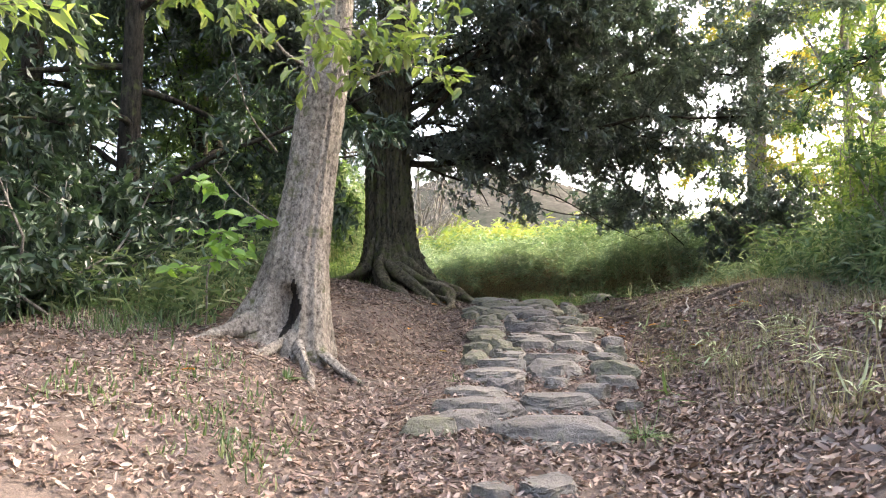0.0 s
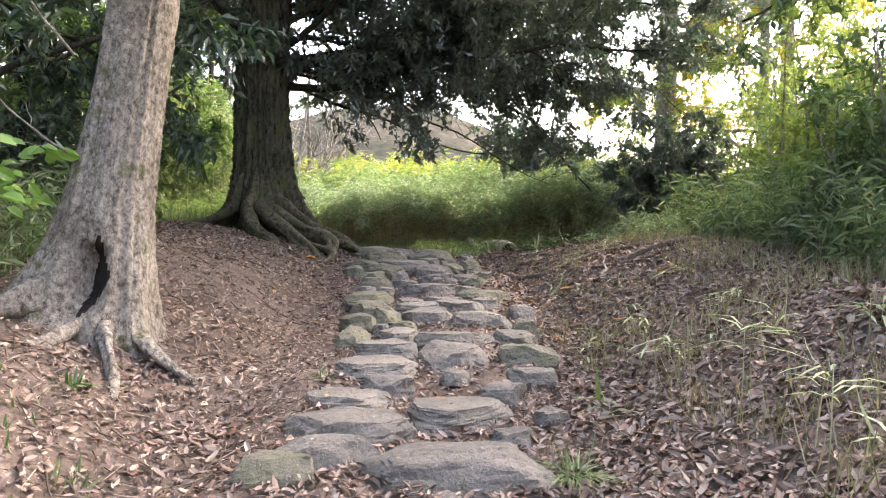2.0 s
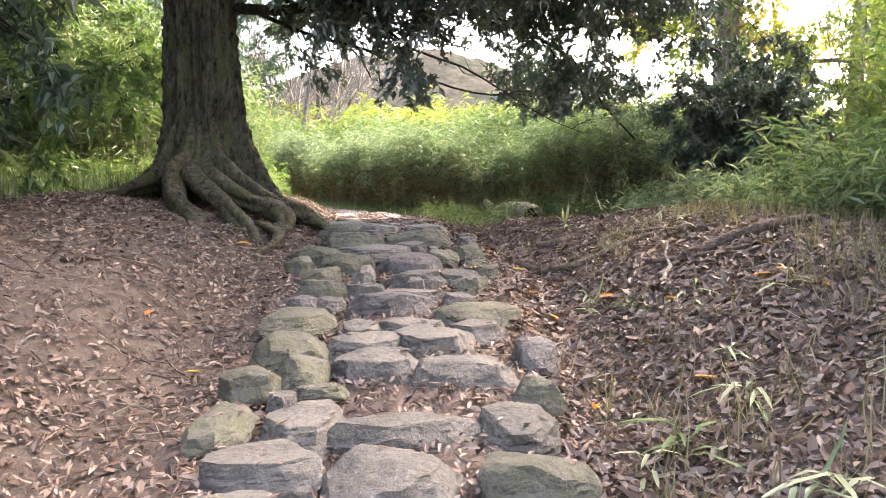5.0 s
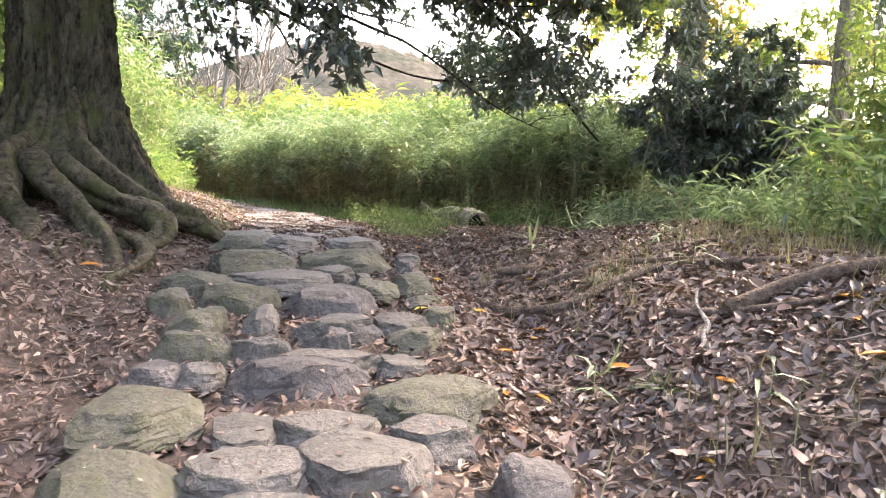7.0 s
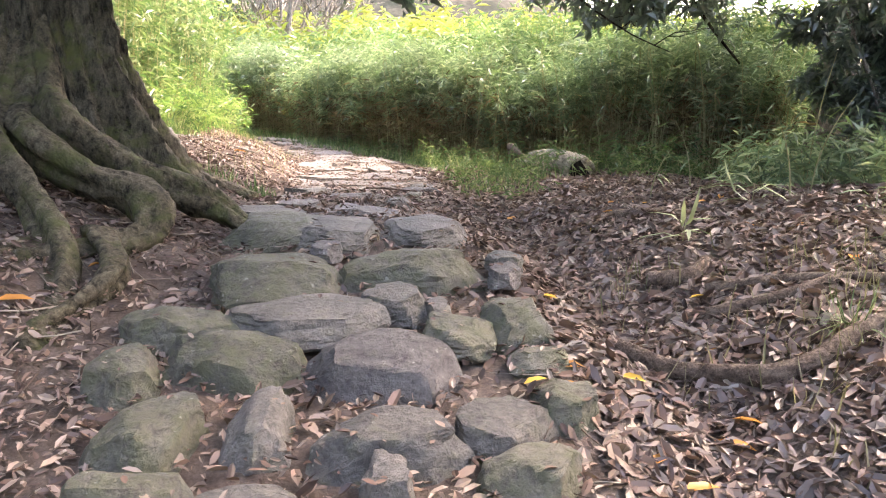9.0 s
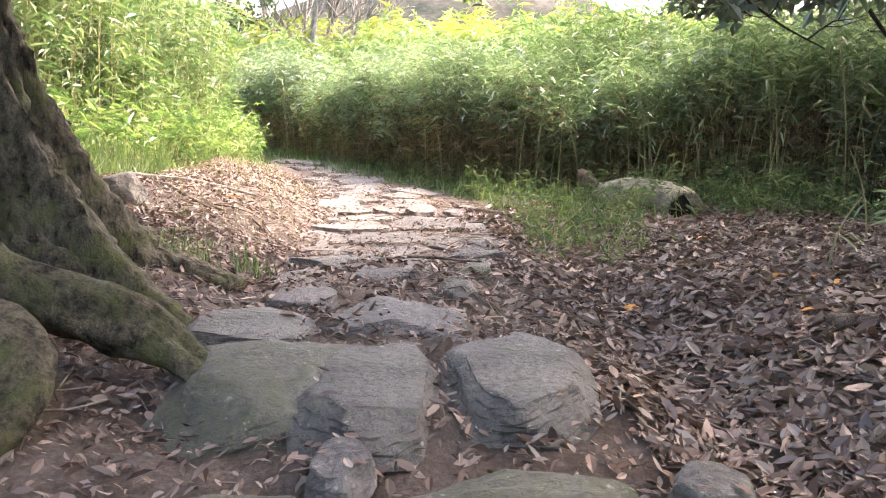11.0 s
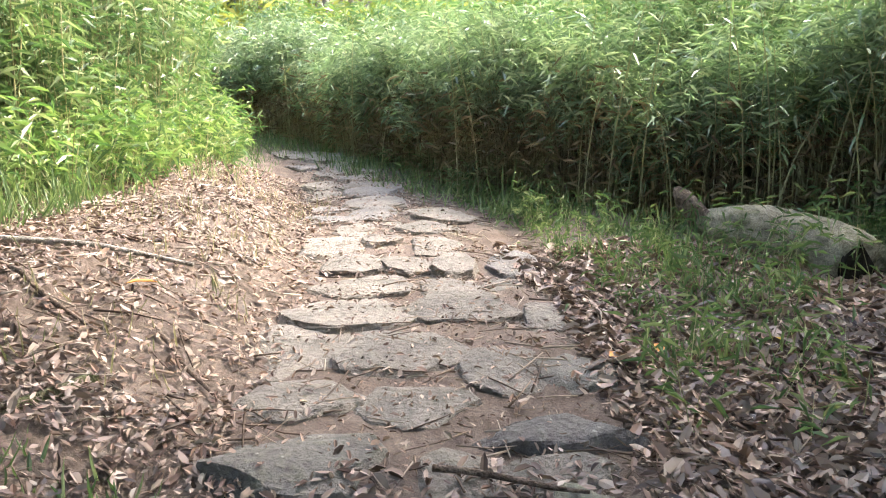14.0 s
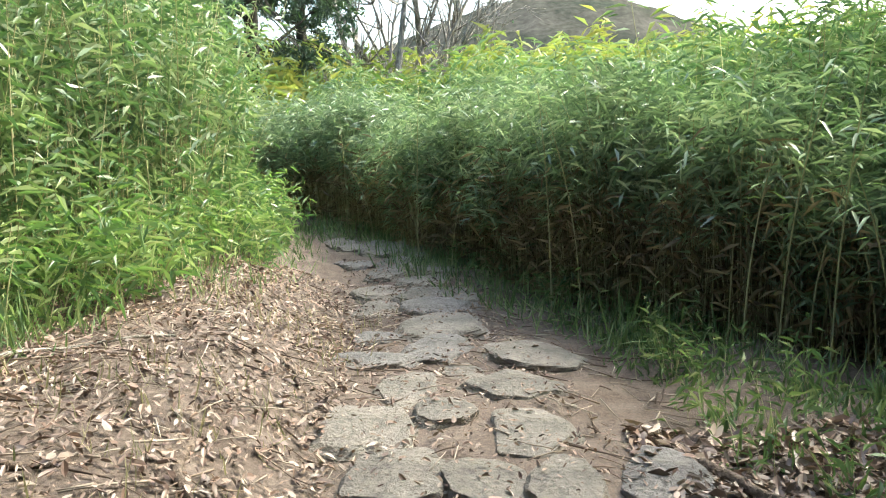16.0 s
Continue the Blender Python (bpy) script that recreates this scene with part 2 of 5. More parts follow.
def tube_arrays(points, radii, sides=8, lumps=0.0, sub=1, seed=0):
    """A round tapered tube along points, closed at the end."""
    pts, rad = np.asarray(points, float), np.asarray(radii, float)
    if sub > 1:
        t = np.arange(len(pts))
        u = np.linspace(0, len(pts) - 1, (len(pts) - 1) * sub + 1)
        i = np.clip(u.astype(int), 0, len(pts) - 2)
        f = (u - i)[:, None]
        p0, p1, p2, p3 = pts[np.clip(i - 1, 0, None)], pts[i], pts[i + 1], pts[np.clip(i + 2, None, len(pts) - 1)]
        pts = 0.5 * (2 * p1 + (p2 - p0) * f + (2 * p0 - 5 * p1 + 4 * p2 - p3) * f * f + (3 * p1 - p0 - 3 * p2 + p3) * f ** 3)
        rad = np.interp(u, t, rad)
    n = len(pts)
    d = unit(np.gradient(pts, axis=0))
    ref = np.array([0.0, 0.0, 1.0]) if abs(d[0][2]) < 0.8 else np.array([1.0, 0.0, 0.0])
    a = unit(np.cross(d, ref))
    b = np.cross(d, a)
    th = np.linspace(0, 2 * np.pi, sides, endpoint=False)
    r = rad[:, None] * np.ones(sides)[None]
    if lumps:
        g = np.random.default_rng(seed)
        k = g.uniform(0, 6.28, 4)
        s = np.linspace(0, n * 0.22, n)[:, None]
        r = r * (1 + lumps * (np.sin(2 * th[None] + k[0] + s * 0.7) * 0.5 + np.sin(3 * th[None] + k[1] - s * 0.5) * 0.35 + np.sin(s * 1.7 + k[2]) * 0.4 + np.sin(5 * th[None] + k[3] + s * 1.1) * 0.18 + g.normal(0, 0.14, (n, sides))))
    V = pts[:, None] + (a[:, None] * np.cos(th)[None, :, None] + b[:, None] * np.sin(th)[None, :, None]) * r[:, :, None]
    V = np.concatenate([V.reshape(-1, 3), pts[-1:], pts[:1]])
    i, j = np.meshgrid(np.arange(n - 1), np.arange(sides), indexing="ij")
    j2 = (j + 1) % sides
    q = np.stack([i * sides + j, i * sides + j2, (i + 1) * sides + j2, (i + 1) * sides + j], -1).reshape(-1, 4)
    T = np.concatenate([q[:, [0, 1, 2]], q[:, [0, 2, 3]]])
    e = np.arange(sides)
    cap = np.stack([(n - 1) * sides + e, (n - 1) * sides + (e + 1) % sides, np.full(sides, n * sides)], 1)
    cap0 = np.stack([(e + 1) % sides, e, np.full(sides, n * sides + 1)], 1)
    return V, np.concatenate([T, cap, cap0])


def join(chunks):
    V, T, off = [], [], 0
    for v, t in chunks:
        V.append(v)
        T.append(t + off)
        off += len(v)
    return np.concatenate(V), np.concatenate(T)


# ---- the lie of the land ----
PATH_PROFILE = np.array([
    (-6, -0.55, -0.6, 1.2), (0, 0.12, -0.5, 1.3), (4, 0.56, -0.4, 1.35), (5.5, 0.72, -0.3, 1.4), (7.5, 0.96, 0.2, 2.05),
    (9.5, 1.20, 0.25, 2.1), (11, 1.40, 0.35, 2.3), (12.3, 1.58, 0.4, 2.2), (13, 1.63, 0.45, 2.15), (15, 1.6, 0.5, 2.1),
    (17, 1.6, 0.55, 2.1), (20, 1.5, 0.1, 1.5), (24, 1.5, -0.9, 0.6), (28, 1.6, -3.0, -1.2)])
BANK_LEFT = np.array([
    (-0.5, -0.3, 0.0, 0.2), (0.2, 0.4, 0.7, 1.0), (0.56, 0.8, 1.05, 1.2), (0.66, 0.95, 1.25, 1.4), (0.86, 1.0, 1.45, 1.55),
    (1.15, 1.6, 1.85, 1.8), (1.38, 1.7, 1.95, 1.95), (1.62, 1.8, 2.0, 2.0), (1.68, 1.9, 2.02, 2.05), (1.84, 1.96, 2.0, 2.0),
    (1.85, 1.97, 2.0, 2.0), (1.7, 1.9, 1.95, 2.0), (1.6, 1.8, 1.9, 2.0), (1.7, 1.8, 1.9, 2.1)])
BANK_RIGHT = np.array([
    (-0.5, 0.0, 0.8, 1.0), (0.2, 0.6, 1.4, 1.7), (0.62, 0.98, 1.65, 2.0), (0.74, 0.98, 1.6, 2.0), (0.98, 1.2, 1.7, 2.1),
    (1.1, 1.42, 1.9, 2.1), (1.26, 1.62, 1.96, 2.1), (1.42, 1.64, 1.9, 2.1), (1.46, 1.68, 1.88, 2.1), (1.44, 1.55, 1.68, 2.0),
    (1.53, 1.55, 1.55, 1.7), (1.48, 1.48, 1.5, 1.6), (1.5, 1.5, 1.5, 1.6), (1.7, 1.7, 1.7, 1.8)])
STATIONS = PATH_PROFILE[:, 0]
WAVES = [(rng.uniform(0, 6.28), rng.normal(0, 1, 2), f) for f in (1.1, 1.7, 2.3, 3.1, 4.3, 5.9, 7.7, 9.1) for _ in range(2)]


def lie(x, y):
    zp, xl, xr = (np.interp(y, STATIONS, PATH_PROFILE[:, k]) for k in (1, 2, 3))
    L = [zp] + [np.interp(y, STATIONS, BANK_LEFT[:, k]) for k in range(4)]
    R = [zp] + [np.interp(y, STATIONS, BANK_RIGHT[:, k]) for k in range(4)]
    z = zp + 0 * x
    for side, d, knots in ((L, xl - x, (0, 0.4, 1.1, 2.2, 5.0)), (R, x - xr, (0, 0.35, 1.0, 2.0, 5.0))):
        for k in range(4):
            f = np.clip((d - knots[k]) / (knots[k + 1] - knots[k]), 0, 1)
            z = np.where(d > knots[k], side[k] + (side[k + 1] - side[k]) * f, z)
    return z


def ground_z(x, y, rough=True):
    x, y = np.asarray(x, float), np.asarray(y, float)
    z = 0
    for dx, dy in ((0, 0), (0.14, 0), (-0.14, 0), (0, 0.35), (0, -0.35), (0.1, 0.2), (-0.1, 0.2), (0.1, -0.2), (-0.1, -0.2)):
        z = z + lie(x + dx, y + dy) / 9
    z = z + 0.09 * np.clip(y - 27, 0, 22) + 0.02 * np.clip(np.abs(x) - 9, 0, 60)
    if rough:
        for ph, d, f in WAVES:
            d2 = d / np.hypot(*d)
            z = z + 0.018 / f ** 0.75 * np.sin(f * (x * d2[0] + y * d2[1]) * 1.6 + ph)
    return z


def spread(lo, a, b, hi, step, far):
    mid = np.arange(a, b + step / 2, step)
    left, right = [a], [b]
    s = step
    while left[-1] > lo:
        s *= far
        left.append(left[-1] - s)
    s = step
    while right[-1] < hi:
        s *= far
        right.append(right[-1] + s)
    return np.concatenate([left[:0:-1], mid, right[1:]])


gx, gy = spread(-1800, -4.5, 5.5, 1800, 0.06, 1.13), spread(-1800, 3.2, 23, 2500, 0.06, 1.13)
X, Y = np.meshgrid(gx, gy, indexing="xy")
Z = ground_z(X, Y)
near = (X > -4.6) & (X < 5.6) & (Y > 3) & (Y < 23.2)
Z = Z + np.where(near, rng.normal(0, 0.004, X.shape), 0)
nx, ny = len(gx), len(gy)
i, j = np.meshgrid(np.arange(ny - 1), np.arange(nx - 1), indexing="ij")
q = np.stack([i * nx + j, i * nx + j + 1, (i + 1) * nx + j + 1, (i + 1) * nx + j], -1).reshape(-1, 4)
ground = new("ground", mesh_arrays("ground", np.stack([X, Y, Z], -1).reshape(-1, 3), np.concatenate([q[:, [0, 1, 2]], q[:, [0, 2, 3]]]), MAT_SOIL))
tagged(ground, "reddish brown forest soil sunk between leafy banks", "ground", kind="structure")


def far_hill():
    m, nt, out = material("wooded_hillside")
    p = principled(nt, out, 1.0, 0.0)
    a, b = noise_node(nt, 0.05, 6, 0.7), noise_node(nt, 0.4, 5, 0.7)
    c = ramp(nt, a.outputs[0], [(0.35, (0.04, 0.046, 0.036)), (0.5, (0.062, 0.06, 0.048)), (0.65, (0.085, 0.078, 0.066))]).outputs[0]
    nt.links.new(mix(nt, 0.7, c, ramp(nt, b.outputs[0], [(0.3, (0.5, 0.5, 0.5)), (0.7, (1.3, 1.3, 1.3))]).outputs[0], 'MULTIPLY'), p.inputs[0])
    xs, ys = np.linspace(-420, 460, 180), np.linspace(150, 520, 90)
    X, Y = np.meshgrid(xs, ys)
    Z = 46 * np.exp(-((X - 22) / 75) ** 2 - ((Y - 300) / 90) ** 2) + 30 * np.exp(-((X + 130) / 110) ** 2 - ((Y - 330) / 90) ** 2) + 26 * np.exp(-((X - 180) / 120) ** 2 - ((Y - 330) / 90) ** 2)
    Z = Z + np.random.default_rng(3).uniform(-0.8, 1.6, X.shape) - 1.5
    n, mcol = len(xs), len(ys)
    i, j = np.meshgrid(np.arange(mcol - 1), np.arange(n - 1), indexing="ij")
    q = np.stack([i * n + j, i * n + j + 1, (i + 1) * n + j + 1, (i + 1) * n + j], -1).reshape(-1, 4)
    ob = new("backdrop", mesh_arrays("backdrop", np.stack([X, Y, Z], -1).reshape(-1, 3), np.concatenate([q[:, [0, 1, 2]], q[:, [0, 2, 3]]]), m))
    return tagged(ob, "distant wooded hill in brown autumn colour", "hill", kind="structure")


far_hill()


# ---- trees ----
def wander(start, way, length, steps, bend, lift, g):
    """A crooked line from start; lift bends it up or down."""
    p, d, pts = np.array(start, float), unit(np.array(way, float)), []
    for _ in range(steps + 1):
        pts.append(p.copy())
        d = unit(d + g.normal(0, bend, 3) + np.array([0, 0, lift]))
        p = p + d * length / steps
    return np.array(pts)


def trunk_arrays(points, radii, lobes, flare, base_z, sides=72, sub=14, ridge=0.02, seed=1, dent=None):
    """A bole with buttress lobes that fade upwards and vertical bark ridges."""
    g = np.random.default_rng(seed)
    pts, rad = np.asarray(points, float), np.asarray(radii, float)
    u = np.linspace(0, len(pts) - 1, (len(pts) - 1) * sub + 1)
    c = np.stack([np.interp(u, np.arange(len(pts)), pts[:, k]) for k in range(3)], 1)
    r = np.interp(u, np.arange(len(pts)), rad)
    for _ in range(6):
        c[1:-1] = (c[:-2] + 2 * c[1:-1] + c[2:]) / 4
        r[1:-1] = (r[:-2] + 2 * r[1:-1] + r[2:]) / 4
    th = np.linspace(0, 2 * np.pi, sides, endpoint=False)
    h = (c[:, 2] - base_z)[:, None]
    R = r[:, None] * np.ones(sides)[None]
    for ang, size, width in lobes:
        d = np.angle(np.exp(1j * (th - radians(ang))))[None]
        R = R + size * np.exp(-(d / width) ** 2) * np.exp(-np.clip(h, -0.2, 9) / flare)
    k = g.uniform(0, 6.28, 12)
    for n, f in enumerate((9, 13, 17, 22, 27, 31)):
        R = R + ridge * 0.35 * np.sin(f * th[None] + k[n] + 0.9 * np.sin(h * (1.2 + 0.3 * n) + k[n + 6]))
    R = R + g.normal(0, ridge * 0.25, R.shape)
    if dent:
        ang, z, dh, width, deep = dent
        d = np.angle(np.exp(1j * (th - radians(ang))))[None]
        cut = np.clip(1.25 * np.exp(-(d / width) ** 4 - ((c[:, 2][:, None] - z) / dh) ** 4), 0, 1)
        R = R - deep * cut
    V = c[:, None] + np.stack([np.cos(th)[None] * R, np.sin(th)[None] * R, 0 * R], -1)
    n = len(c)
    i, j = np.meshgrid(np.arange(n - 1), np.arange(sides), indexing="ij")
    j2 = (j + 1) % sides
    q = np.stack([i * sides + j, i * sides + j2, (i + 1) * sides + j2, (i + 1) * sides + j], -1).reshape(-1, 4)
    return V.reshape(-1, 3), np.concatenate([q[:, [0, 1, 2]], q[:, [0, 2, 3]]])


def twig_leaves(pts, count, length, width, g, out_list, hang=0.3, size_jitter=0.3):
    """Leaves set round a twig."""
    t = g.uniform(0.15, 1, count)
    idx = t * (len(pts) - 1)
    i = np.clip(idx.astype(int), 0, len(pts) - 2)
    f = (idx - i)[:, None]
    P = pts[i] * (1 - f) + pts[i + 1] * f + g.normal(0, length * 0.35, (count, 3))
    along = unit(pts[i + 1] - pts[i])
    D = unit(along * 0.45 + g.normal(0, 0.75, (count, 3)) + np.array([0, 0, -hang]))
    N = unit(g.normal(0, 0.55, (count, 3)) + np.array([0, 0, 1.0]))
    L = length * (1 + g.normal(0, size_jitter, count)).clip(0.5, 1.7)
    out_list.append((P, D, N, L, L * width / length))


def crown(name, leaves, mat, parent, label="", broad=False, droop=0.15, keep=None):
    P, D, N, L, W = (np.concatenate([l[k] for l in leaves]) for k in range(5))
    if keep is not None:
        ok = keep(P)
        P, D, N, L, W = [a[ok] for a in (P, D, N, L, W)]
    v, t = leaf_arrays(P, D, N, L, W, 0.2, droop, broad)
    return part(name, mesh_arrays(name, v, t, mat, False), parent, label)


def limbs(parent, bark, starts, g, leaves, spread_len, subs, twigs, leaf_n, leaf_l, leaf_w, lift=0.0, hang=0.3, twig_len=0.7, clear=None, first=0.25):
    """Limbs with branches and twigs; each limb is one mesh. Leaves are gathered in the list."""
    for p, d, length, r in starts:
        chunks = []
        main = wander(p, d, length, 9, 0.15, lift, g)
        chunks.append(tube_arrays(main, np.linspace(r, r * 0.18, 10), 8, 0.05, 2))
        for s in range(subs):
            k = g.uniform(first, 1.0) * 9
            i = min(8, int(k))
            b0 = main[i] + (main[i + 1] - main[i]) * (k - i)
            bd = unit(main[i + 1] - main[i]) * 0.5 + g.normal(0, 0.7, 3) * np.array([1, 1, 0.55])
            bl = spread_len * g.uniform(0.5, 1.1)
            br = wander(b0, bd, bl, 6, 0.16, -0.02, g)
            if clear is not None and not clear(br[-2:]).all():
                continue
            rb = max(0.008, r * 0.28 * (1 - 0.6 * k / 9))
            chunks.append(tube_arrays(br, np.linspace(rb, rb * 0.25, 7), 5))
            for w in range(twigs):
                kk = g.uniform(0.2, 1.0) * 6
                ii = min(5, int(kk))
                t0 = br[ii] + (br[ii + 1] - br[ii]) * (kk - ii)
                td = unit(br[ii + 1] - br[ii]) * 0.6 + g.normal(0, 0.6, 3) * np.array([1, 1, 0.6]) + np.array([0, 0, -hang * 0.4])
                tw = wander(t0, td, twig_len * g.uniform(0.5, 1.2), 4, 0.18, -hang * 0.12, g)
                if clear is not None and not clear(tw[-1:]).all():
                    continue
                chunks.append(tube_arrays(tw, np.linspace(0.005, 0.0015, 5), 3))
                twig_leaves(tw, leaf_n, leaf_l, leaf_w, g, leaves, hang)
        v, t = join(chunks)
        part("limb", mesh_arrays("limb", v, t, bark), parent)


def root_line(pts, r0, r1, seed, flat=0.0):
    """A root that lies half sunk in the ground along plan points."""
    pts = np.array(pts, float)
    z = ground_z(pts[:, 0], pts[:, 1])
    c = np.column_stack([pts[:, 0], pts[:, 1], np.maximum(pts[:, 2], z - 0.02) if pts.shape[1] > 2 else z])
    return tube_arrays(c, np.linspace(r0, r1, len(c)), 22, 0.38, 9, seed)


def buttress(line, axis, r0, r1, seed):
    """A root that begins as a rib up the trunk and runs out over the ground."""
    pts = np.array(line, float)
    ax = np.array([axis[0], axis[1], 0.0])
    out = (pts[0] - ax) * np.array([1, 1, 0])
    away = unit(out)
    top = ax + away * 0.4 + np.array([0, 0, pts[0][2] + 0.7])
    mid = ax + away * min(0.7, 0.8 * float(np.linalg.norm(out))) + np.array([0, 0, pts[0][2] + 0.22])
    z = ground_z(pts[:, 0], pts[:, 1])
    pts[:, 2] = np.maximum(pts[:, 2], z - 0.02)
    c = np.concatenate([[top, mid], pts])
    r = np.concatenate([[r0 * 0.35, r0 * 0.85], np.linspace(r0 * 1.15, r1, len(pts))])
    return tube_arrays(c, r, 24, 0.38, 9, seed)


def front_tree():
    g = np.random.default_rng(21)
    bx, by, bz = -1.5, 7.52, 1.14
    tree = thing("pale_bark_tree", (0, 0, 0), "leaning tree with pale fissured bark and dark basal hollow", "tree")
    pts = [(bx - 0.04, by, bz - 0.5), (bx - 0.03, by, bz), (bx, by + 0.12, bz + 1.0), (bx + 0.09, by + 0.26, bz + 2.0), (bx + 0.19, by + 0.38, bz + 3.1), (bx + 0.26, by + 0.42, bz + 4.2), (bx + 0.25, by + 0.5, bz + 6.5), (bx + 0.5, by + 0.6, bz + 9.0)]
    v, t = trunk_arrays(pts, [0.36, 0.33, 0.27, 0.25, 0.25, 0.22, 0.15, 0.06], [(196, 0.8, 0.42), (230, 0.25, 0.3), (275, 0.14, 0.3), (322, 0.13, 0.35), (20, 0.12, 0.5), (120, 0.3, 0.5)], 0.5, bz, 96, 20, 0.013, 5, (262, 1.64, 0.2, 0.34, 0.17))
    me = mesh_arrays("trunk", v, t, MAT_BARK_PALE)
    # near-black faces put the hollow's stain and inner shade into the colour
    me.materials.append(MAT_ROT_SHADE)
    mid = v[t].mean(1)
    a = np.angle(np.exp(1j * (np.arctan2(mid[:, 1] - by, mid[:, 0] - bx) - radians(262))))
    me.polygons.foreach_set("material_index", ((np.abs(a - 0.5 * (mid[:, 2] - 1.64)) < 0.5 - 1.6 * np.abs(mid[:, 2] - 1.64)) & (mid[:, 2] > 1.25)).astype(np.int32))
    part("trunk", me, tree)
    for k, (line, r0, r1) in enumerate((
            (((-1.45, 7.25, 1.3), (-1.33, 6.95, 1.18), (-1.22, 6.7, 1.05), (-1.14, 6.45, 0.94)), 0.06, 0.02),
            (((-1.85, 7.3, 1.5), (-2.05, 7.1, 1.42), (-2.25, 6.9, 1.36), (-2.4, 6.75, 1.34)), 0.11, 0.03),
            (((-1.25, 7.3, 1.25), (-0.98, 7.1, 1.05), (-0.75, 7.0, 0.92)), 0.06, 0.02),
            (((-1.6, 7.2, 1.3), (-1.75, 6.85, 1.2), (-1.95, 6.5, 1.15)), 0.07, 0.025))):
        v, t = root_line(line, r0, r1, k)
        part("root", mesh_arrays("root", v, t, MAT_BARK_PALE), tree)
    leaves = []
    limbs(tree, MAT_BARK_PALE, [((bx + 0.4, by + 0.1, bz + 4.0), (0.9, -0.1, 1.1), 3.0, 0.11), ((bx + 0.3, by + 0.1, bz + 5.4), (-0.8, 0.4, 0.8), 3.0, 0.08), ((bx + 0.35, by, bz + 6.4), (0.5, 0.6, 0.9), 2.6, 0.06)], g, leaves, 1.2, 9, 5, 26, 0.12, 0.05, 0.0, 0.2)
    low = [((bx + 0.4, by - 0.12, bz + 2.75), (1.0, -0.25, 0.12), 1.3, 0.022), ((bx + 0.1, by - 0.15, bz + 3.0), (-0.75, -0.5, 0.5), 1.25, 0.02), ((bx + 0.25, by - 0.2, bz + 3.1), (0.1, -0.9, 0.35), 1.0, 0.018), ((bx + 0.5, by - 0.1, bz + 3.3), (1.0, -0.35, 0.4), 2.6, 0.03)]
    limbs(tree, MAT_BARK_PALE, low, g, leaves, 0.55, 6, 3, 11, 0.13, 0.06, 0.0, 0.25, 0.35)
    crown("crown", leaves, MAT_PALELEAF, tree, "pale green oval leaves", True)
    for p, d, l in (((bx - 0.2, by - 0.15, bz + 2.1), (-0.6, -0.4, 0.55), 1.2), ((bx - 0.25, by - 0.1, bz + 1.4), (-0.8, -0.3, 0.3), 0.8)):
        main = wander(p, d, l, 8, 0.14, 0.1, g)
        bare = [tube_arrays(main, np.linspace(0.012, 0.003, 9), 5)]
        for _ in range(3):
            k = g.integers(3, 8)
            bare.append(tube_arrays(wander(main[k], g.normal(0, 1, 3) + np.array([0, 0, 0.3]), 0.35, 4, 0.2, 0, g), np.linspace(0.005, 0.002, 5), 4))
        v, t = join(bare)
        part("bare_twig", mesh_arrays("bare_twig", v, t, MAT_BARK_GREY), tree, "thin bare grey twig")


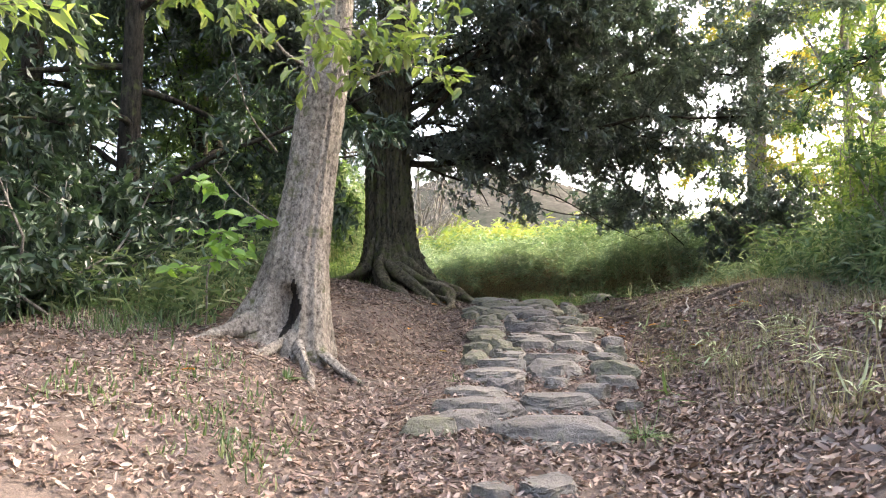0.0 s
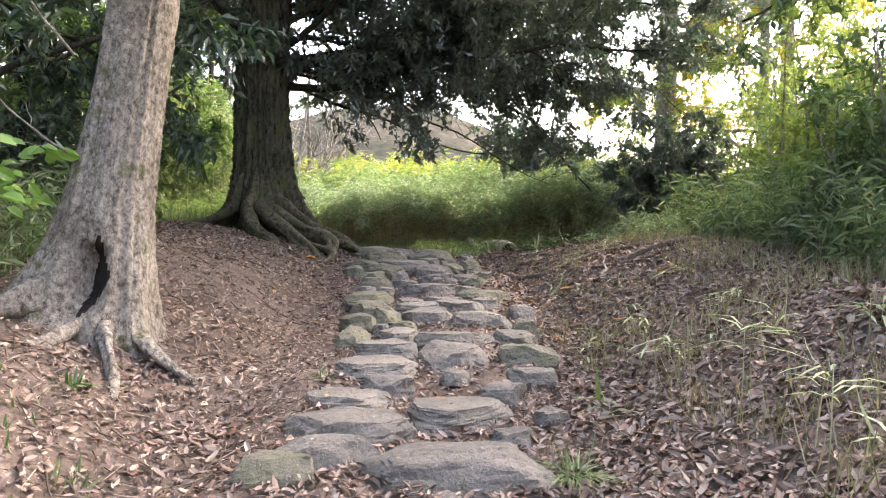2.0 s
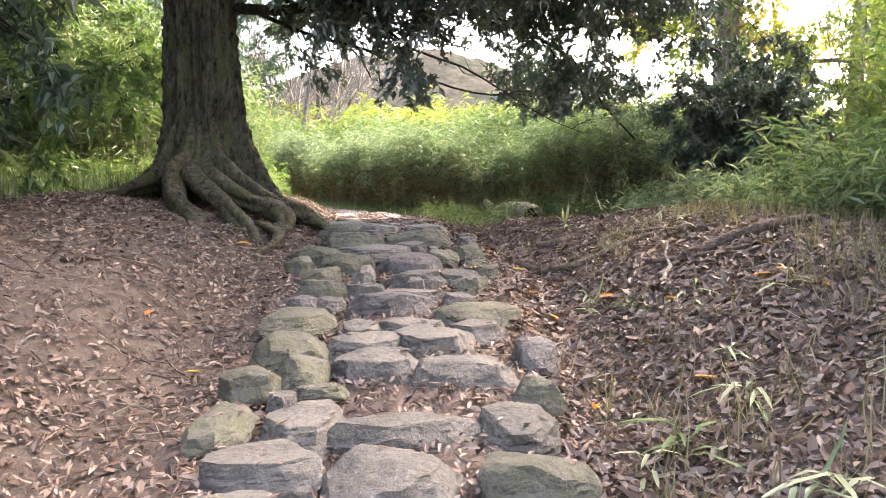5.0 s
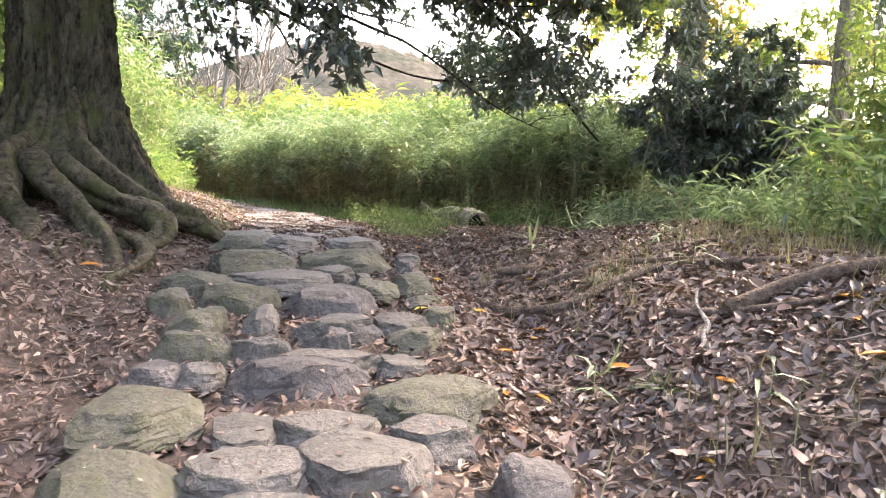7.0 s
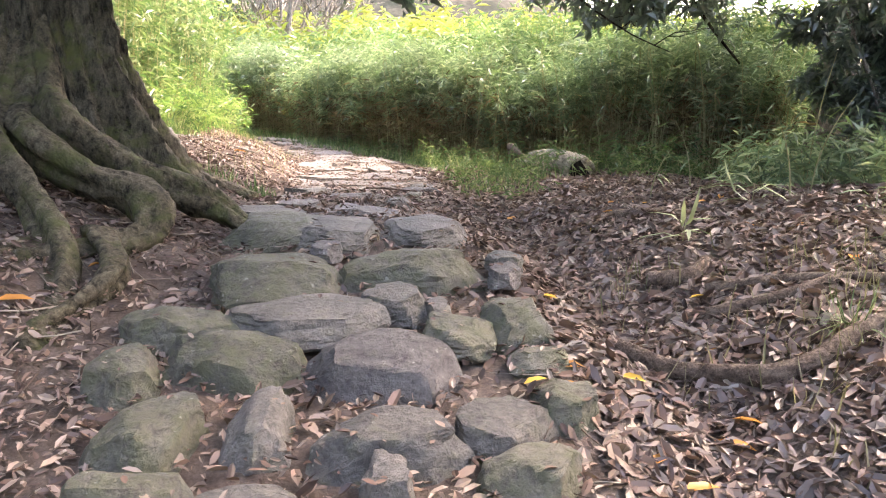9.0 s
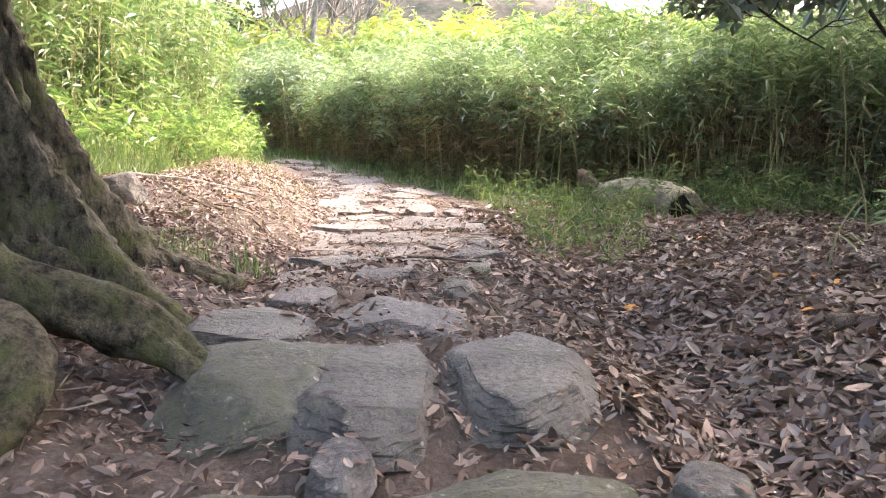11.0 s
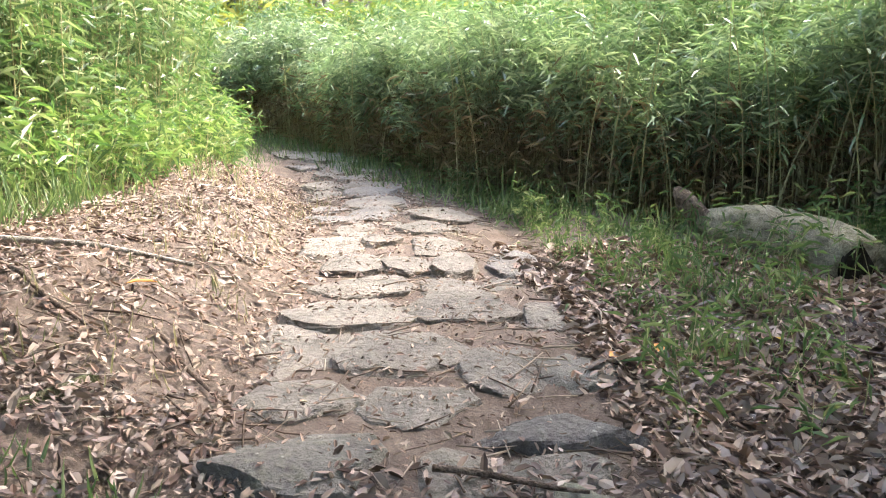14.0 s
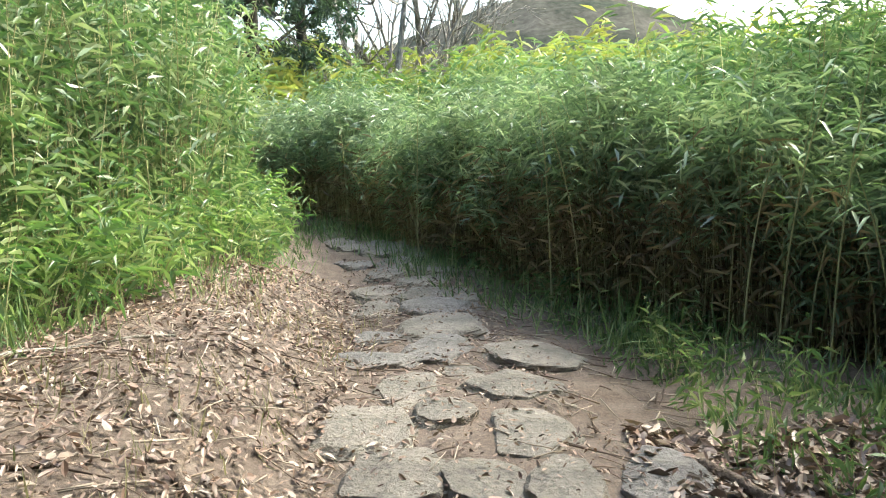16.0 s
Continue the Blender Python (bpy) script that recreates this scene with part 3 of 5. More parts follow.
def big_tree():
    g = np.random.default_rng(33)
    bx, by, bz = -1.07, 14.3, 2.0
    tree = thing("evergreen_tree", (0, 0, 0), "big dark evergreen tree with flared mossy roots beside the path", "tree")
    pts = [(bx + 0.05, by, bz - 0.6), (bx + 0.04, by, bz), (bx, by, bz + 1.0), (bx - 0.02, by, bz + 2.2), (bx, by + 0.05, bz + 3.6), (bx + 0.1, by + 0.1, bz + 5.5), (bx + 0.2, by + 0.2, bz + 9.0)]
    v, t = trunk_arrays(pts, [0.6, 0.56, 0.43, 0.4, 0.4, 0.34, 0.1], [(282, 0.36, 0.2), (315, 0.48, 0.18), (342, 0.62, 0.22), (250, 0.3, 0.2), (215, 0.32, 0.26), (15, 0.5, 0.3), (90, 0.4, 0.4), (150, 0.35, 0.4)], 0.62, bz - 0.1, 150, 26, 0.05, 9)
    part("trunk", mesh_arrays("trunk", v, t, MAT_BARK_BIG), tree)
    lines = (
        (((-0.75, 13.25, 2.25), (-0.35, 13.02, 2.02), (0.02, 12.92, 1.9), (0.12, 12.66, 1.74), (-0.1, 12.36, 1.68), (-0.32, 12.05, 1.64)), 0.105, 0.05),
        (((-0.62, 13.4, 2.3), (-0.12, 13.3, 2.0), (0.3, 13.32, 1.82), (0.58, 13.2, 1.68)), 0.12, 0.055),
        (((-1.15, 13.1, 2.3), (-1.0, 12.65, 2.0), (-0.72, 12.25, 1.85), (-0.6, 11.75, 1.7)), 0.11, 0.04),
        (((-0.9, 13.05, 2.25), (-0.52, 12.66, 1.98), (-0.2, 12.25, 1.72), (-0.02, 11.75, 1.52), (0.02, 11.38, 1.4)), 0.1, 0.04),
        (((-0.55, 14.7, 2.05), (-0.25, 15.0, 1.86), (-0.05, 15.25, 1.79), (0.1, 15.6, 1.7)), 0.07, 0.025),
        (((-0.5, 14.0, 2.15), (-0.05, 13.95, 1.86), (0.2, 13.75, 1.7)), 0.1, 0.035),
        (((-1.5, 13.6, 2.25), (-1.75, 13.1, 2.1), (-2.0, 12.7, 2.02)), 0.11, 0.04),
        (((-0.6, 14.4, 2.08), (-0.25, 14.6, 1.86), (0.12, 14.55, 1.77), (0.42, 14.42, 1.68)), 0.09, 0.05),
        (((-0.08, 12.5, 1.75), (0.14, 12.08, 1.68), (0.1, 11.78, 1.6), (-0.03, 11.5, 1.55)), 0.085, 0.035),
        (((-0.32, 12.3, 1.72), (-0.42, 11.9, 1.66), (-0.3, 11.5, 1.56)), 0.06, 0.025))
    for k, (line, r0, r1) in enumerate(lines):
        v, t = buttress(line, (bx, by), r0, r1 * 1.2, 40 + k) if k < 8 else root_line(line, r0, r1, 40 + k)
        part("root", mesh_arrays("root", v, t, MAT_ROOT), tree, "moss-covered surface root")
    leaves = []
    starts = []
    for ang, z, ln, up, r in ((-30, 2.9, 6.0, 0.42, 0.13), (-12, 2.8, 7.2, 0.24, 0.15), (4, 2.45, 7.6, 0.07, 0.16), (14, 2.7, 7.8, 0.10, 0.17), (-20, 3.3, 7.8, 0.3, 0.13), (7, 3.5, 8.6, 0.24, 0.13), (26, 2.8, 7.0, 0.12, 0.15), (42, 3.1, 4.4, 0.22, 0.13), (75, 3.6, 3.2, 0.4, 0.12), (-55, 3.7, 4.5, 0.55, 0.11),
                              (-15, 4.2, 6.8, 0.45, 0.13), (18, 4.4, 7.4, 0.42, 0.13), (110, 3.4, 3.8, 0.35, 0.12), (150, 3.2, 4.6, 0.25, 0.12), (185, 3.0, 4.6, 0.2, 0.11), (230, 3.8, 4.4, 0.4, 0.1), (50, 5.2, 3.8, 0.6, 0.11), (0, 5.6, 6.4, 0.75, 0.1), (-40, 5.2, 5.4, 0.8, 0.1), (130, 5.4, 4.5, 0.7, 0.1)):
        starts.append(((bx + 0.1, by + 0.05, bz + z), (math.cos(radians(ang)), math.sin(radians(ang)), up), ln, r * 0.45))
    def clear(P):
        return ~((P[:, 1] > 16.8) & ((P[:, 0] < 3.3) | (P[:, 2] < 3.5))) & ~((P[:, 0] < 2.6) & (P[:, 1] > 14.9) & (P[:, 2] < 4.3)) & ~((P[:, 1] < 12.7) & (P[:, 2] < 4.5)) & (P[:, 2] > 3.35 + 0.25 * np.sin(3 * P[:, 0]) + 0.2 * np.sin(4.1 * P[:, 1]))

    def leafy(P):
        """Gaps added in the crown, slanting like sun rays, to let light onto the path."""
        u, w = P[:, 1] + 0.268 * P[:, 0], P[:, 2] - 0.752 * P[:, 0]
        clump = np.sin(2.7 * u + 0.8 * np.sin(1.9 * w)) + np.sin(3.3 * w + 1.1 * np.sin(2.3 * u)) + 0.5 * np.sin(7.1 * u - 5.3 * w)
        return clear(P) & ~((clump < -0.55) & (u > 14.6) & (u < 17.0))

    limbs(tree, MAT_BARK_DARK, starts, g, leaves, 2.1, 30, 9, 44, 0.112, 0.054, 0.0, 0.22, 0.75, clear)
    low = [((bx + 0.1, by + 0.05, bz + z), (math.cos(radians(a)), math.sin(radians(a)), up), ln, 0.03) for a, z, ln, up in ((-8, 2.9, 7.0, -0.05), (-16, 3.0, 6.4, -0.04), (10, 2.8, 6.6, -0.05), (-2, 3.2, 7.4, -0.04), (42, 2.75, 7.2, -0.13), (34, 2.7, 6.8, -0.12))]
    limbs(tree, MAT_BARK_DARK, low, g, leaves, 1.5, 24, 8, 40, 0.112, 0.054, 0.0, 0.22, 0.7, clear, 0.05)
    crown("crown", leaves, MAT_EVERGREEN, tree, "small glossy dark green leaves", keep=leafy)


def plain_tree(x, y, height, r, bark, leafmat, label, seed, crown_from, limb_n, reach, leaf_l, leaf_w, leaf_n=30, lean=(0, 0), subs=8, twigs=6, name="tree", group=""):
    g = np.random.default_rng(seed)
    z = float(ground_z(x, y))
    tree = thing(name, (0, 0, 0), label, "tree", group)
    k = np.linspace(0, 1, 7)
    pts = np.column_stack([x + lean[0] * k + g.normal(0, 0.05, 7) * k, y + lean[1] * k + g.normal(0, 0.05, 7) * k, z - 0.3 + (height + 0.3) * k])
    v, t = trunk_arrays(pts, np.interp(k, [0, 0.08, 0.5, 1], [r * 1.4, r * 1.05, r * 0.8, r * 0.15]), [(g.uniform(0, 360), r * 0.7, 0.4) for _ in range(4)], 0.3, z, 28, 6, r * 0.07, seed)
    part("trunk", mesh_arrays("trunk", v, t, bark), tree)
    leaves, starts = [], []
    for n in range(limb_n):
        f = crown_from + (0.97 - crown_from) * (n + g.uniform(0, 0.8)) / limb_n
        a = n * 2.4 + g.uniform(-0.4, 0.4)
        p = np.array([np.interp(f, k, pts[:, c]) for c in range(3)])
        starts.append((p, (math.cos(a), math.sin(a), g.uniform(0.0, 0.6)), reach * (1.05 - 0.55 * f) * g.uniform(0.8, 1.2), r * 0.35))
    limbs(tree, bark, starts, g, leaves, reach * 0.42, subs, twigs, leaf_n, leaf_l, leaf_w, -0.02, 0.3, 0.6)
    if leaf_n:
        crown("crown", leaves, leafmat, tree)
    return tree


def shrub(name, x, y, w, h, mat, label, seed, n, leaf_l, leaf_w, stems=9, group="", broad=False):
    g = np.random.default_rng(seed)
    z = float(ground_z(x, y))
    bush = thing(name, (0, 0, 0), label, "shrub", group)
    leaves = []
    for s in range(stems):
        d = np.array([g.normal(0, 0.5), g.normal(0, 0.5), 1.0])
        st = wander((x + g.normal(0, w * 0.12), y + g.normal(0, w * 0.12), z - 0.1), d * np.array([w / h, w / h, 1]), h * g.uniform(0.7, 1.15), 7, 0.12, 0.0, g)
        chunks = [tube_arrays(st, np.linspace(0.022, 0.006, 8), 5)]
        for b in range(7):
            k = g.integers(1, 8)
            tw = wander(st[k], g.normal(0, 1, 3) * np.array([1, 1, 0.5]), w * g.uniform(0.2, 0.5), 4, 0.2, -0.03, g)
            chunks.append(tube_arrays(tw, np.linspace(0.007, 0.002, 5), 3))
            twig_leaves(tw, max(1, n // (stems * 7)), leaf_l, leaf_w, g, leaves, 0.3)
        v, t = join(chunks)
        part("stem", mesh_arrays("stem", v, t, MAT_BARK_GREY), bush)
    crown("foliage", leaves, mat, bush, "", broad)
    return bush


front_tree()
big_tree()
EVER = "tall dark evergreen woodland tree"
for n, (x, y, h, r) in enumerate(((-4.6, 10.5, 9, 0.16), (-5.2, 15.4, 9, 0.14), (-6.5, 7.6, 9, 0.18), (-7.5, 13, 11, 0.2), (-5.5, 17.5, 9, 0.17), (-9.5, 10, 11, 0.2), (-10, 17, 11, 0.2), (-5.2, 34, 9, 0.2), (-8, 31, 10, 0.2), (-5.5, 40, 10, 0.2), (-10, 38, 11, 0.2))):
    plain_tree(x, y, h, r, MAT_BARK_DARK, MAT_MIDLEAF if n in (1, 4) else MAT_WOODLEAF, EVER, 100 + n, 0.12, 13, 3.6, 0.15, 0.06, 34, name="woodland_tree", group="woodland trees")
plain_tree(8.5, 19.4, 12, 0.28, MAT_BARK_GREY, MAT_YELLOWGREEN, "slim grey tree with thin yellow-green autumn leaves", 201, 0.3, 11, 3.2, 0.12, 0.065, 26, name="autumn_tree", group="autumn trees")
plain_tree(9.8, 9.6, 11, 0.24, MAT_BARK_GREY, MAT_YELLOWGREEN, "slim grey tree with yellow and orange autumn leaves", 202, 0.3, 10, 4.0, 0.12, 0.06, 14, (-0.6, 0), name="autumn_tree", group="autumn trees")
plain_tree(7.0, 9.2, 9, 0.2, MAT_BARK_DARK, MAT_MIDLEAF, "green woodland tree with low leafy boughs above the bank", 203, 0.25, 10, 2.8, 0.12, 0.05, 13, name="woodland_tree", group="woodland trees")
plain_tree(11.5, 19, 10, 0.2, MAT_BARK_GREY, MAT_YELLOWGREEN, "slim grey tree with yellow and orange autumn leaves", 204, 0.15, 12, 4.0, 0.13, 0.06, 26, name="autumn_tree", group="autumn trees")
for n, (x, y, h, r) in enumerate(((6.6, 6.4, 8, 0.13), (8.6, 10.2, 9, 0.16), (6.4, 3.0, 8, 0.14), (10.5, 7.5, 9, 0.2))):
    plain_tree(x, y, h, r, MAT_BARK_GREY, MAT_PALELEAF if n % 2 else MAT_MIDLEAF, "thin leafy green tree on the bank above the path", 220 + n, 0.2, 11, 3.2, 0.12, 0.05, 13, name="bank_tree", group="bank trees")
plain_tree(9.3, 16.4, 9, 0.13, MAT_BARK_GREY, MAT_PALELEAF, "thin leafy green tree on the bank above the path", 230, 0.2, 12, 3.4, 0.13, 0.055, 22, name="bank_tree", group="bank trees")
plain_tree(-4.3, 5.0, 5, 0.07, MAT_BARK_GREY, MAT_PALELEAF, "slender young tree with pale yellow-green leaves", 240, 0.5, 6, 1.7, 0.13, 0.06, 12, (0.5, -0.3), 5, 4, "young_tree")


# unseen trees added behind the camera to block sky light from the rear
for n, (x, y, h, r) in enumerate(((-0.6, -8.5, 10, 0.2), (-7.2, -1.5, 10, 0.2), (7.6, -4.5, 10, 0.2), (-5, -8, 10, 0.2), (3.5, -9.5, 10, 0.2))):
    plain_tree(x, y, h, r, MAT_BARK_DARK, MAT_WOODLEAF, EVER, 260 + n, 0.16, 12, 3.6, 0.24, 0.11, 26, subs=7, twigs=5, name="woodland_tree", group="woodland trees")


def bare_tree(x, y, seed):
    """A leafless clump: stems that fan out from one foot, with fine twigs."""
    g = np.random.default_rng(seed)
    z = float(ground_z(x, y))
    tree = thing("bare_tree", (0, 0, 0), "leafless pale grey tree fanning out behind the reeds", "tree", "bare trees")
    for k in range(9):
        a = -1.0 + 2.0 * k / 8 + g.normal(0, 0.1)
        st = wander((x + g.normal(0, 0.12), y + g.normal(0, 0.12), z - 0.2), (math.sin(a) * 0.75, g.normal(0, 0.25), 1), g.uniform(6, 8.5), 10, 0.05, 0.03, g)
        r = 0.15 if k in (3, 5) else 0.08
        chunks = [tube_arrays(st, np.linspace(r, r * 0.15, 11), 7)]
        for b in range(16):
            q = g.integers(2, 10)
            br = wander(st[q], unit(st[q + 1] - st[q]) + g.normal(0, 0.55, 3), g.uniform(0.8, 2.0), 6, 0.1, 0.02, g)
            chunks.append(tube_arrays(br, np.linspace(0.032, 0.01, 7), 4))
            for w in range(4):
                chunks.append(tube_arrays(wander(br[g.integers(1, 6)], unit(br[4] - br[1]) + g.normal(0, 0.5, 3), 0.7, 4, 0.1, 0.02, g), np.linspace(0.01, 0.005, 5), 3))
        v, t = join(chunks)
        part("stem", mesh_arrays("stem", v, t, MAT_BARK_GREY), tree)


bare_tree(-2.1, 36, 300)
bare_tree(-0.8, 38.5, 301)


# ---- bamboo grass ----
def stand(name, polygon_fn, count, height, leaf_n, leaf_l, leaf_w, leafmat, label, seed, stalk_r=0.005, lean=0.14, low=0.12, stalks=True, power=0.7):
    """A thicket of thin canes with long leaves; polygon_fn gives plan points."""
    g = np.random.default_rng(seed)
    xy = polygon_fn(g, count)
    z = ground_z(xy[:, 0], xy[:, 1])
    swell = 0.12 * np.sin(xy[:, 0] * 1.9 + seed) + 0.12 * np.sin(xy[:, 1] * 2.3 + 2 * seed) + 0.1 * np.sin(xy[:, 0] * 4.1 - xy[:, 1] * 3.3)
    hgt = height * (g.uniform(0.6, 1.12, count) + swell)
    top = np.column_stack([xy[:, 0] + g.normal(0, lean, count) * hgt, xy[:, 1] + g.normal(0, lean, count) * hgt, z + hgt])
    base = np.column_stack([xy, z - 0.05])
    bow = (base + top) / 2 + np.column_stack([(xy - (top[:, :2])) * 0.18, 0.08 * hgt])
    root = thing(name, (0, 0, 0), label, "bamboo grass", kind="stuff")
    if stalks:
        V, T = [], []
        th = np.array([0, 2.094, 4.189])
        ring = np.stack([np.cos(th), np.sin(th), 0 * th], 1)
        for s, k in ((0, 1.0), (0.5, 0.9), (1.0, 0.4)):
            c = base * (1 - s) ** 2 + 2 * bow * s * (1 - s) + top * s * s
            V.append(c[:, None] + ring[None] * (stalk_r * k) * g.uniform(0.7, 1.4, count)[:, None, None])
        V = np.stack(V, 1).reshape(-1, 3)
        cell = []
        for a in (0, 3):
            for e in range(3):
                f = (e + 1) % 3
                cell += [[a + e, a + f, a + 3 + f], [a + e, a + 3 + f, a + 3 + e]]
        T = (np.array(cell)[None] + (np.arange(count) * 9)[:, None, None]).reshape(-1, 3)
        part("stalks", mesh_arrays("stalks", V, T, MAT_STALK), root)
    m = count * leaf_n
    i = np.repeat(np.arange(count), leaf_n)
    s = (low + (1 - low) * g.uniform(0, 1, m) ** power)[:, None]
    spray = g.normal(0, 0.13, (count, 5, 3))[i, g.integers(0, 5, m)]
    P = base[i] * (1 - s) ** 2 + 2 * bow[i] * s * (1 - s) + top[i] * s * s + g.normal(0, 0.035, (m, 3)) + spray * s
    a = g.uniform(0, 6.283, m)
    D = np.column_stack([np.cos(a), np.sin(a), g.normal(-0.1, 0.5, m)])
    N = unit(g.normal(0, 0.4, (m, 3)) + np.array([0, 0, 1]))
    L = leaf_l * g.uniform(0.6, 1.4, m)
    v, t = leaf_arrays(P, D, N, L, L * leaf_w / leaf_l, 0.2, 0.28, False)
    part("blades", mesh_arrays("blades", v, t, leafmat, False), root)
    return root


def along(line, depth0, depth1, power=1.6):
    """Plan points behind a line: offsets to its right-hand or far side grow from depth0 to depth1."""
    pts = np.array(line, float)
    seg = np.hypot(*np.diff(pts, axis=0).T)
    cum = np.concatenate([[0], np.cumsum(seg)])

    def fn(g, n):
        u = g.uniform(0, cum[-1], n)
        x, y = np.interp(u, cum, pts[:, 0]), np.interp(u, cum, pts[:, 1])
        k = np.clip(np.searchsorted(cum, u) - 1, 0, len(seg) - 1)
        t = np.diff(pts, axis=0)[k] / seg[k][:, None]
        off = depth0 + (depth1 - depth0) * g.uniform(0, 1, n) ** power
        return np.column_stack([x - t[:, 1] * off, y + t[:, 0] * off])
    return fn


def box(x0, x1, y0, y1):
    return lambda g, n: np.column_stack([g.uniform(x0, x1, n), g.uniform(y0, y1, n)])


HEDGE = [(6.6, 17.4), (5.7, 18.0), (4.95, 18.75), (4.2, 19.4), (2.8, 20.2), (1.9, 21.4), (0.6, 23.6), (-0.6, 25.6), (-2.2, 27.6), (-4.5, 29)]
HEDGE_R = HEDGE[::-1]
stand("bamboo_thicket", along(HEDGE_R, 0.0, 2.6), 3500, 1.55, 60, 0.14, 0.0105, MAT_BAMBOO, "dense green bamboo grass hedge along the path", 11, 0.005, 0.13, 0.62, True, 0.65)
stand("dead_bamboo", along(HEDGE_R, -0.14, 0.8, 1.0), 4600, 1.05, 7, 0.16, 0.014, MAT_DEADCANE, "dead brown canes and sheaths inside the hedge", 22, 0.004, 0.1, 0.05, True, 1.0)
stand("bamboo_thicket", along(HEDGE_R, 2.2, 8.0, 1.0), 2400, 2.0, 34, 0.26, 0.03, MAT_BAMBOO_SUN, "tall sunlit bamboo grass behind the hedge", 12)
stand("bamboo_thicket", along(HEDGE[:6][::-1], 0.7, 2.8, 1.0), 420, 2.2, 48, 0.17, 0.013, MAT_BAMBOO_SUN, "taller bamboo grass rising from the hedge", 23, 0.006, 0.1, 0.35)
stand("reed_bed", box(-10, 26, 31, 60), 2800, 2.6, 34, 0.5, 0.07, MAT_FIELD, "yellowing reeds and scrub beyond the hedge", 13, stalks=False)
LEFTB = [(-5.5, 15.6), (-3.6, 16.4), (-2.3, 17.5), (-1.7, 19.2), (-1.45, 21.2), (-1.9, 23.6), (-3.2, 26), (-6, 28)]
stand("bamboo_thicket", along(LEFTB, 0.0, 2.4), 1700, 2.6, 44, 0.16, 0.02, MAT_BAMBOO_SUN, "tall bright green bamboo grass beside the path", 14)
stand("bamboo_thicket", along(LEFTB, 2.0, 6.0, 1.0), 1500, 3.2, 34, 0.26, 0.03, MAT_BAMBOO_LEFT, "tall bright green bamboo grass behind the verge", 15)
stand("bamboo_thicket", along(LEFTB, -0.55, 0.3, 1.0), 700, 0.6, 26, 0.14, 0.017, MAT_BAMBOO_LEFT, "low bamboo grass at the verge", 18, 0.004, 0.3)
BANK_TOP = [(5.6, 17.2), (5.1, 15.6), (5.0, 13.4), (4.9, 11.4), (4.8, 9.4), (4.5, 7), (4.2, 4.4)]
stand("bamboo_thicket", along(BANK_TOP[:4], 0.0, 1.6, 1.2), 420, 0.42, 20, 0.14, 0.017, MAT_BAMBOO, "ankle-high bamboo grass at the end of the bank", 19, 0.003, 0.35, 0.0, True, 1.0)
stand("bamboo_thicket", along(BANK_TOP[3:], 0.0, 1.8, 1.2), 700, 0.75, 26, 0.15, 0.018, MAT_BAMBOO_SUN, "low bamboo grass along the top of the bank", 16, 0.003, 0.3, 0.0, True, 1.0)
stand("bamboo_thicket", along([(7.6, 14.2), (7.1, 12.8), (6.5, 11.3), (6.2, 9.5), (5.8, 7), (5.4, 4)], 0.0, 2.4, 1.0), 1000, 2.2, 34, 0.17, 0.018, MAT_BAMBOO_LEFT, "tall pale green bamboo grass above the bank", 17)

stand("bamboo_thicket", box(-4.6, -2.3, 7.6, 11.0), 300, 0.6, 16, 0.2, 0.018, MAT_BAMBOO_SUN, "arching low bamboo grass at the wood's edge", 24, 0.003, 0.35, 0.1, True, 1.0)


def cane(x, y, h, lean, seed):
    """One tall cane with a few leaves, standing in front of the thicket."""
    g = np.random.default_rng(seed)
    z = float(ground_z(x, y))
    ob = thing("bamboo_cane", (x, y, z), "single pale bamboo cane with a few long leaves", "bamboo", "canes before the hedge")
    pts = np.array([(0, 0, -0.05), (lean * 0.15, 0, h * 0.35), (lean * 0.5, -0.02, h * 0.7), (lean, -0.05, h)])
    v, t = tube_arrays(pts, [0.007, 0.006, 0.005, 0.002], 5, 0, 4)
    part("stalk", mesh_arrays("stalk", v, t, MAT_STALK), ob)
    for k in range(7):
        f = g.uniform(0.4, 1.0)
        P = np.array([np.interp(f, [0, 0.35, 0.7, 1], pts[:, c]) for c in range(3)])
        a = g.uniform(0, 6.28)
        v, t = leaf_arrays(P[None], np.array([[math.cos(a), math.sin(a), g.uniform(-0.5, 0.4)]]), np.array([[0, 0.1, 1.0]]), 0.19 * g.uniform(0.7, 1.3), 0.024, 0.15, 0.25, True)
        part("leaf", mesh_arrays("leaf", v, t, MAT_BAMBOO_SUN, True), ob)


for n in range(64):
    k = n / 33 * (len(HEDGE) - 3) if n < 34 else (n - 34) / 30 * 4
    a, b = HEDGE[int(k)], HEDGE[int(k) + 1]
    f = k - int(k)
    cane(a[0] + (b[0] - a[0]) * f - 0.12 + 0.3 * math.sin(n * 5.1), a[1] + (b[1] - a[1]) * f - 0.2 + 0.2 * math.sin(n * 3.7), 1.5 + 0.45 * math.sin(n * 2.3), 0.35 * math.sin(n * 1.9), 700 + n)
for n, (x, y, h, l) in enumerate(((4.65, 12.55, 0.75, 0.4), (4.35, 13.4, 0.6, -0.2), (4.8, 13.9, 0.8, 0.25), (3.9, 14.9, 0.5, 0.15), (5.0, 12.0, 0.9, 0.3), (4.6, 15.6, 0.7, -0.25), (5.2, 14.6, 1.2, 0.1))):
    cane(x, y, h, l, 760 + n)

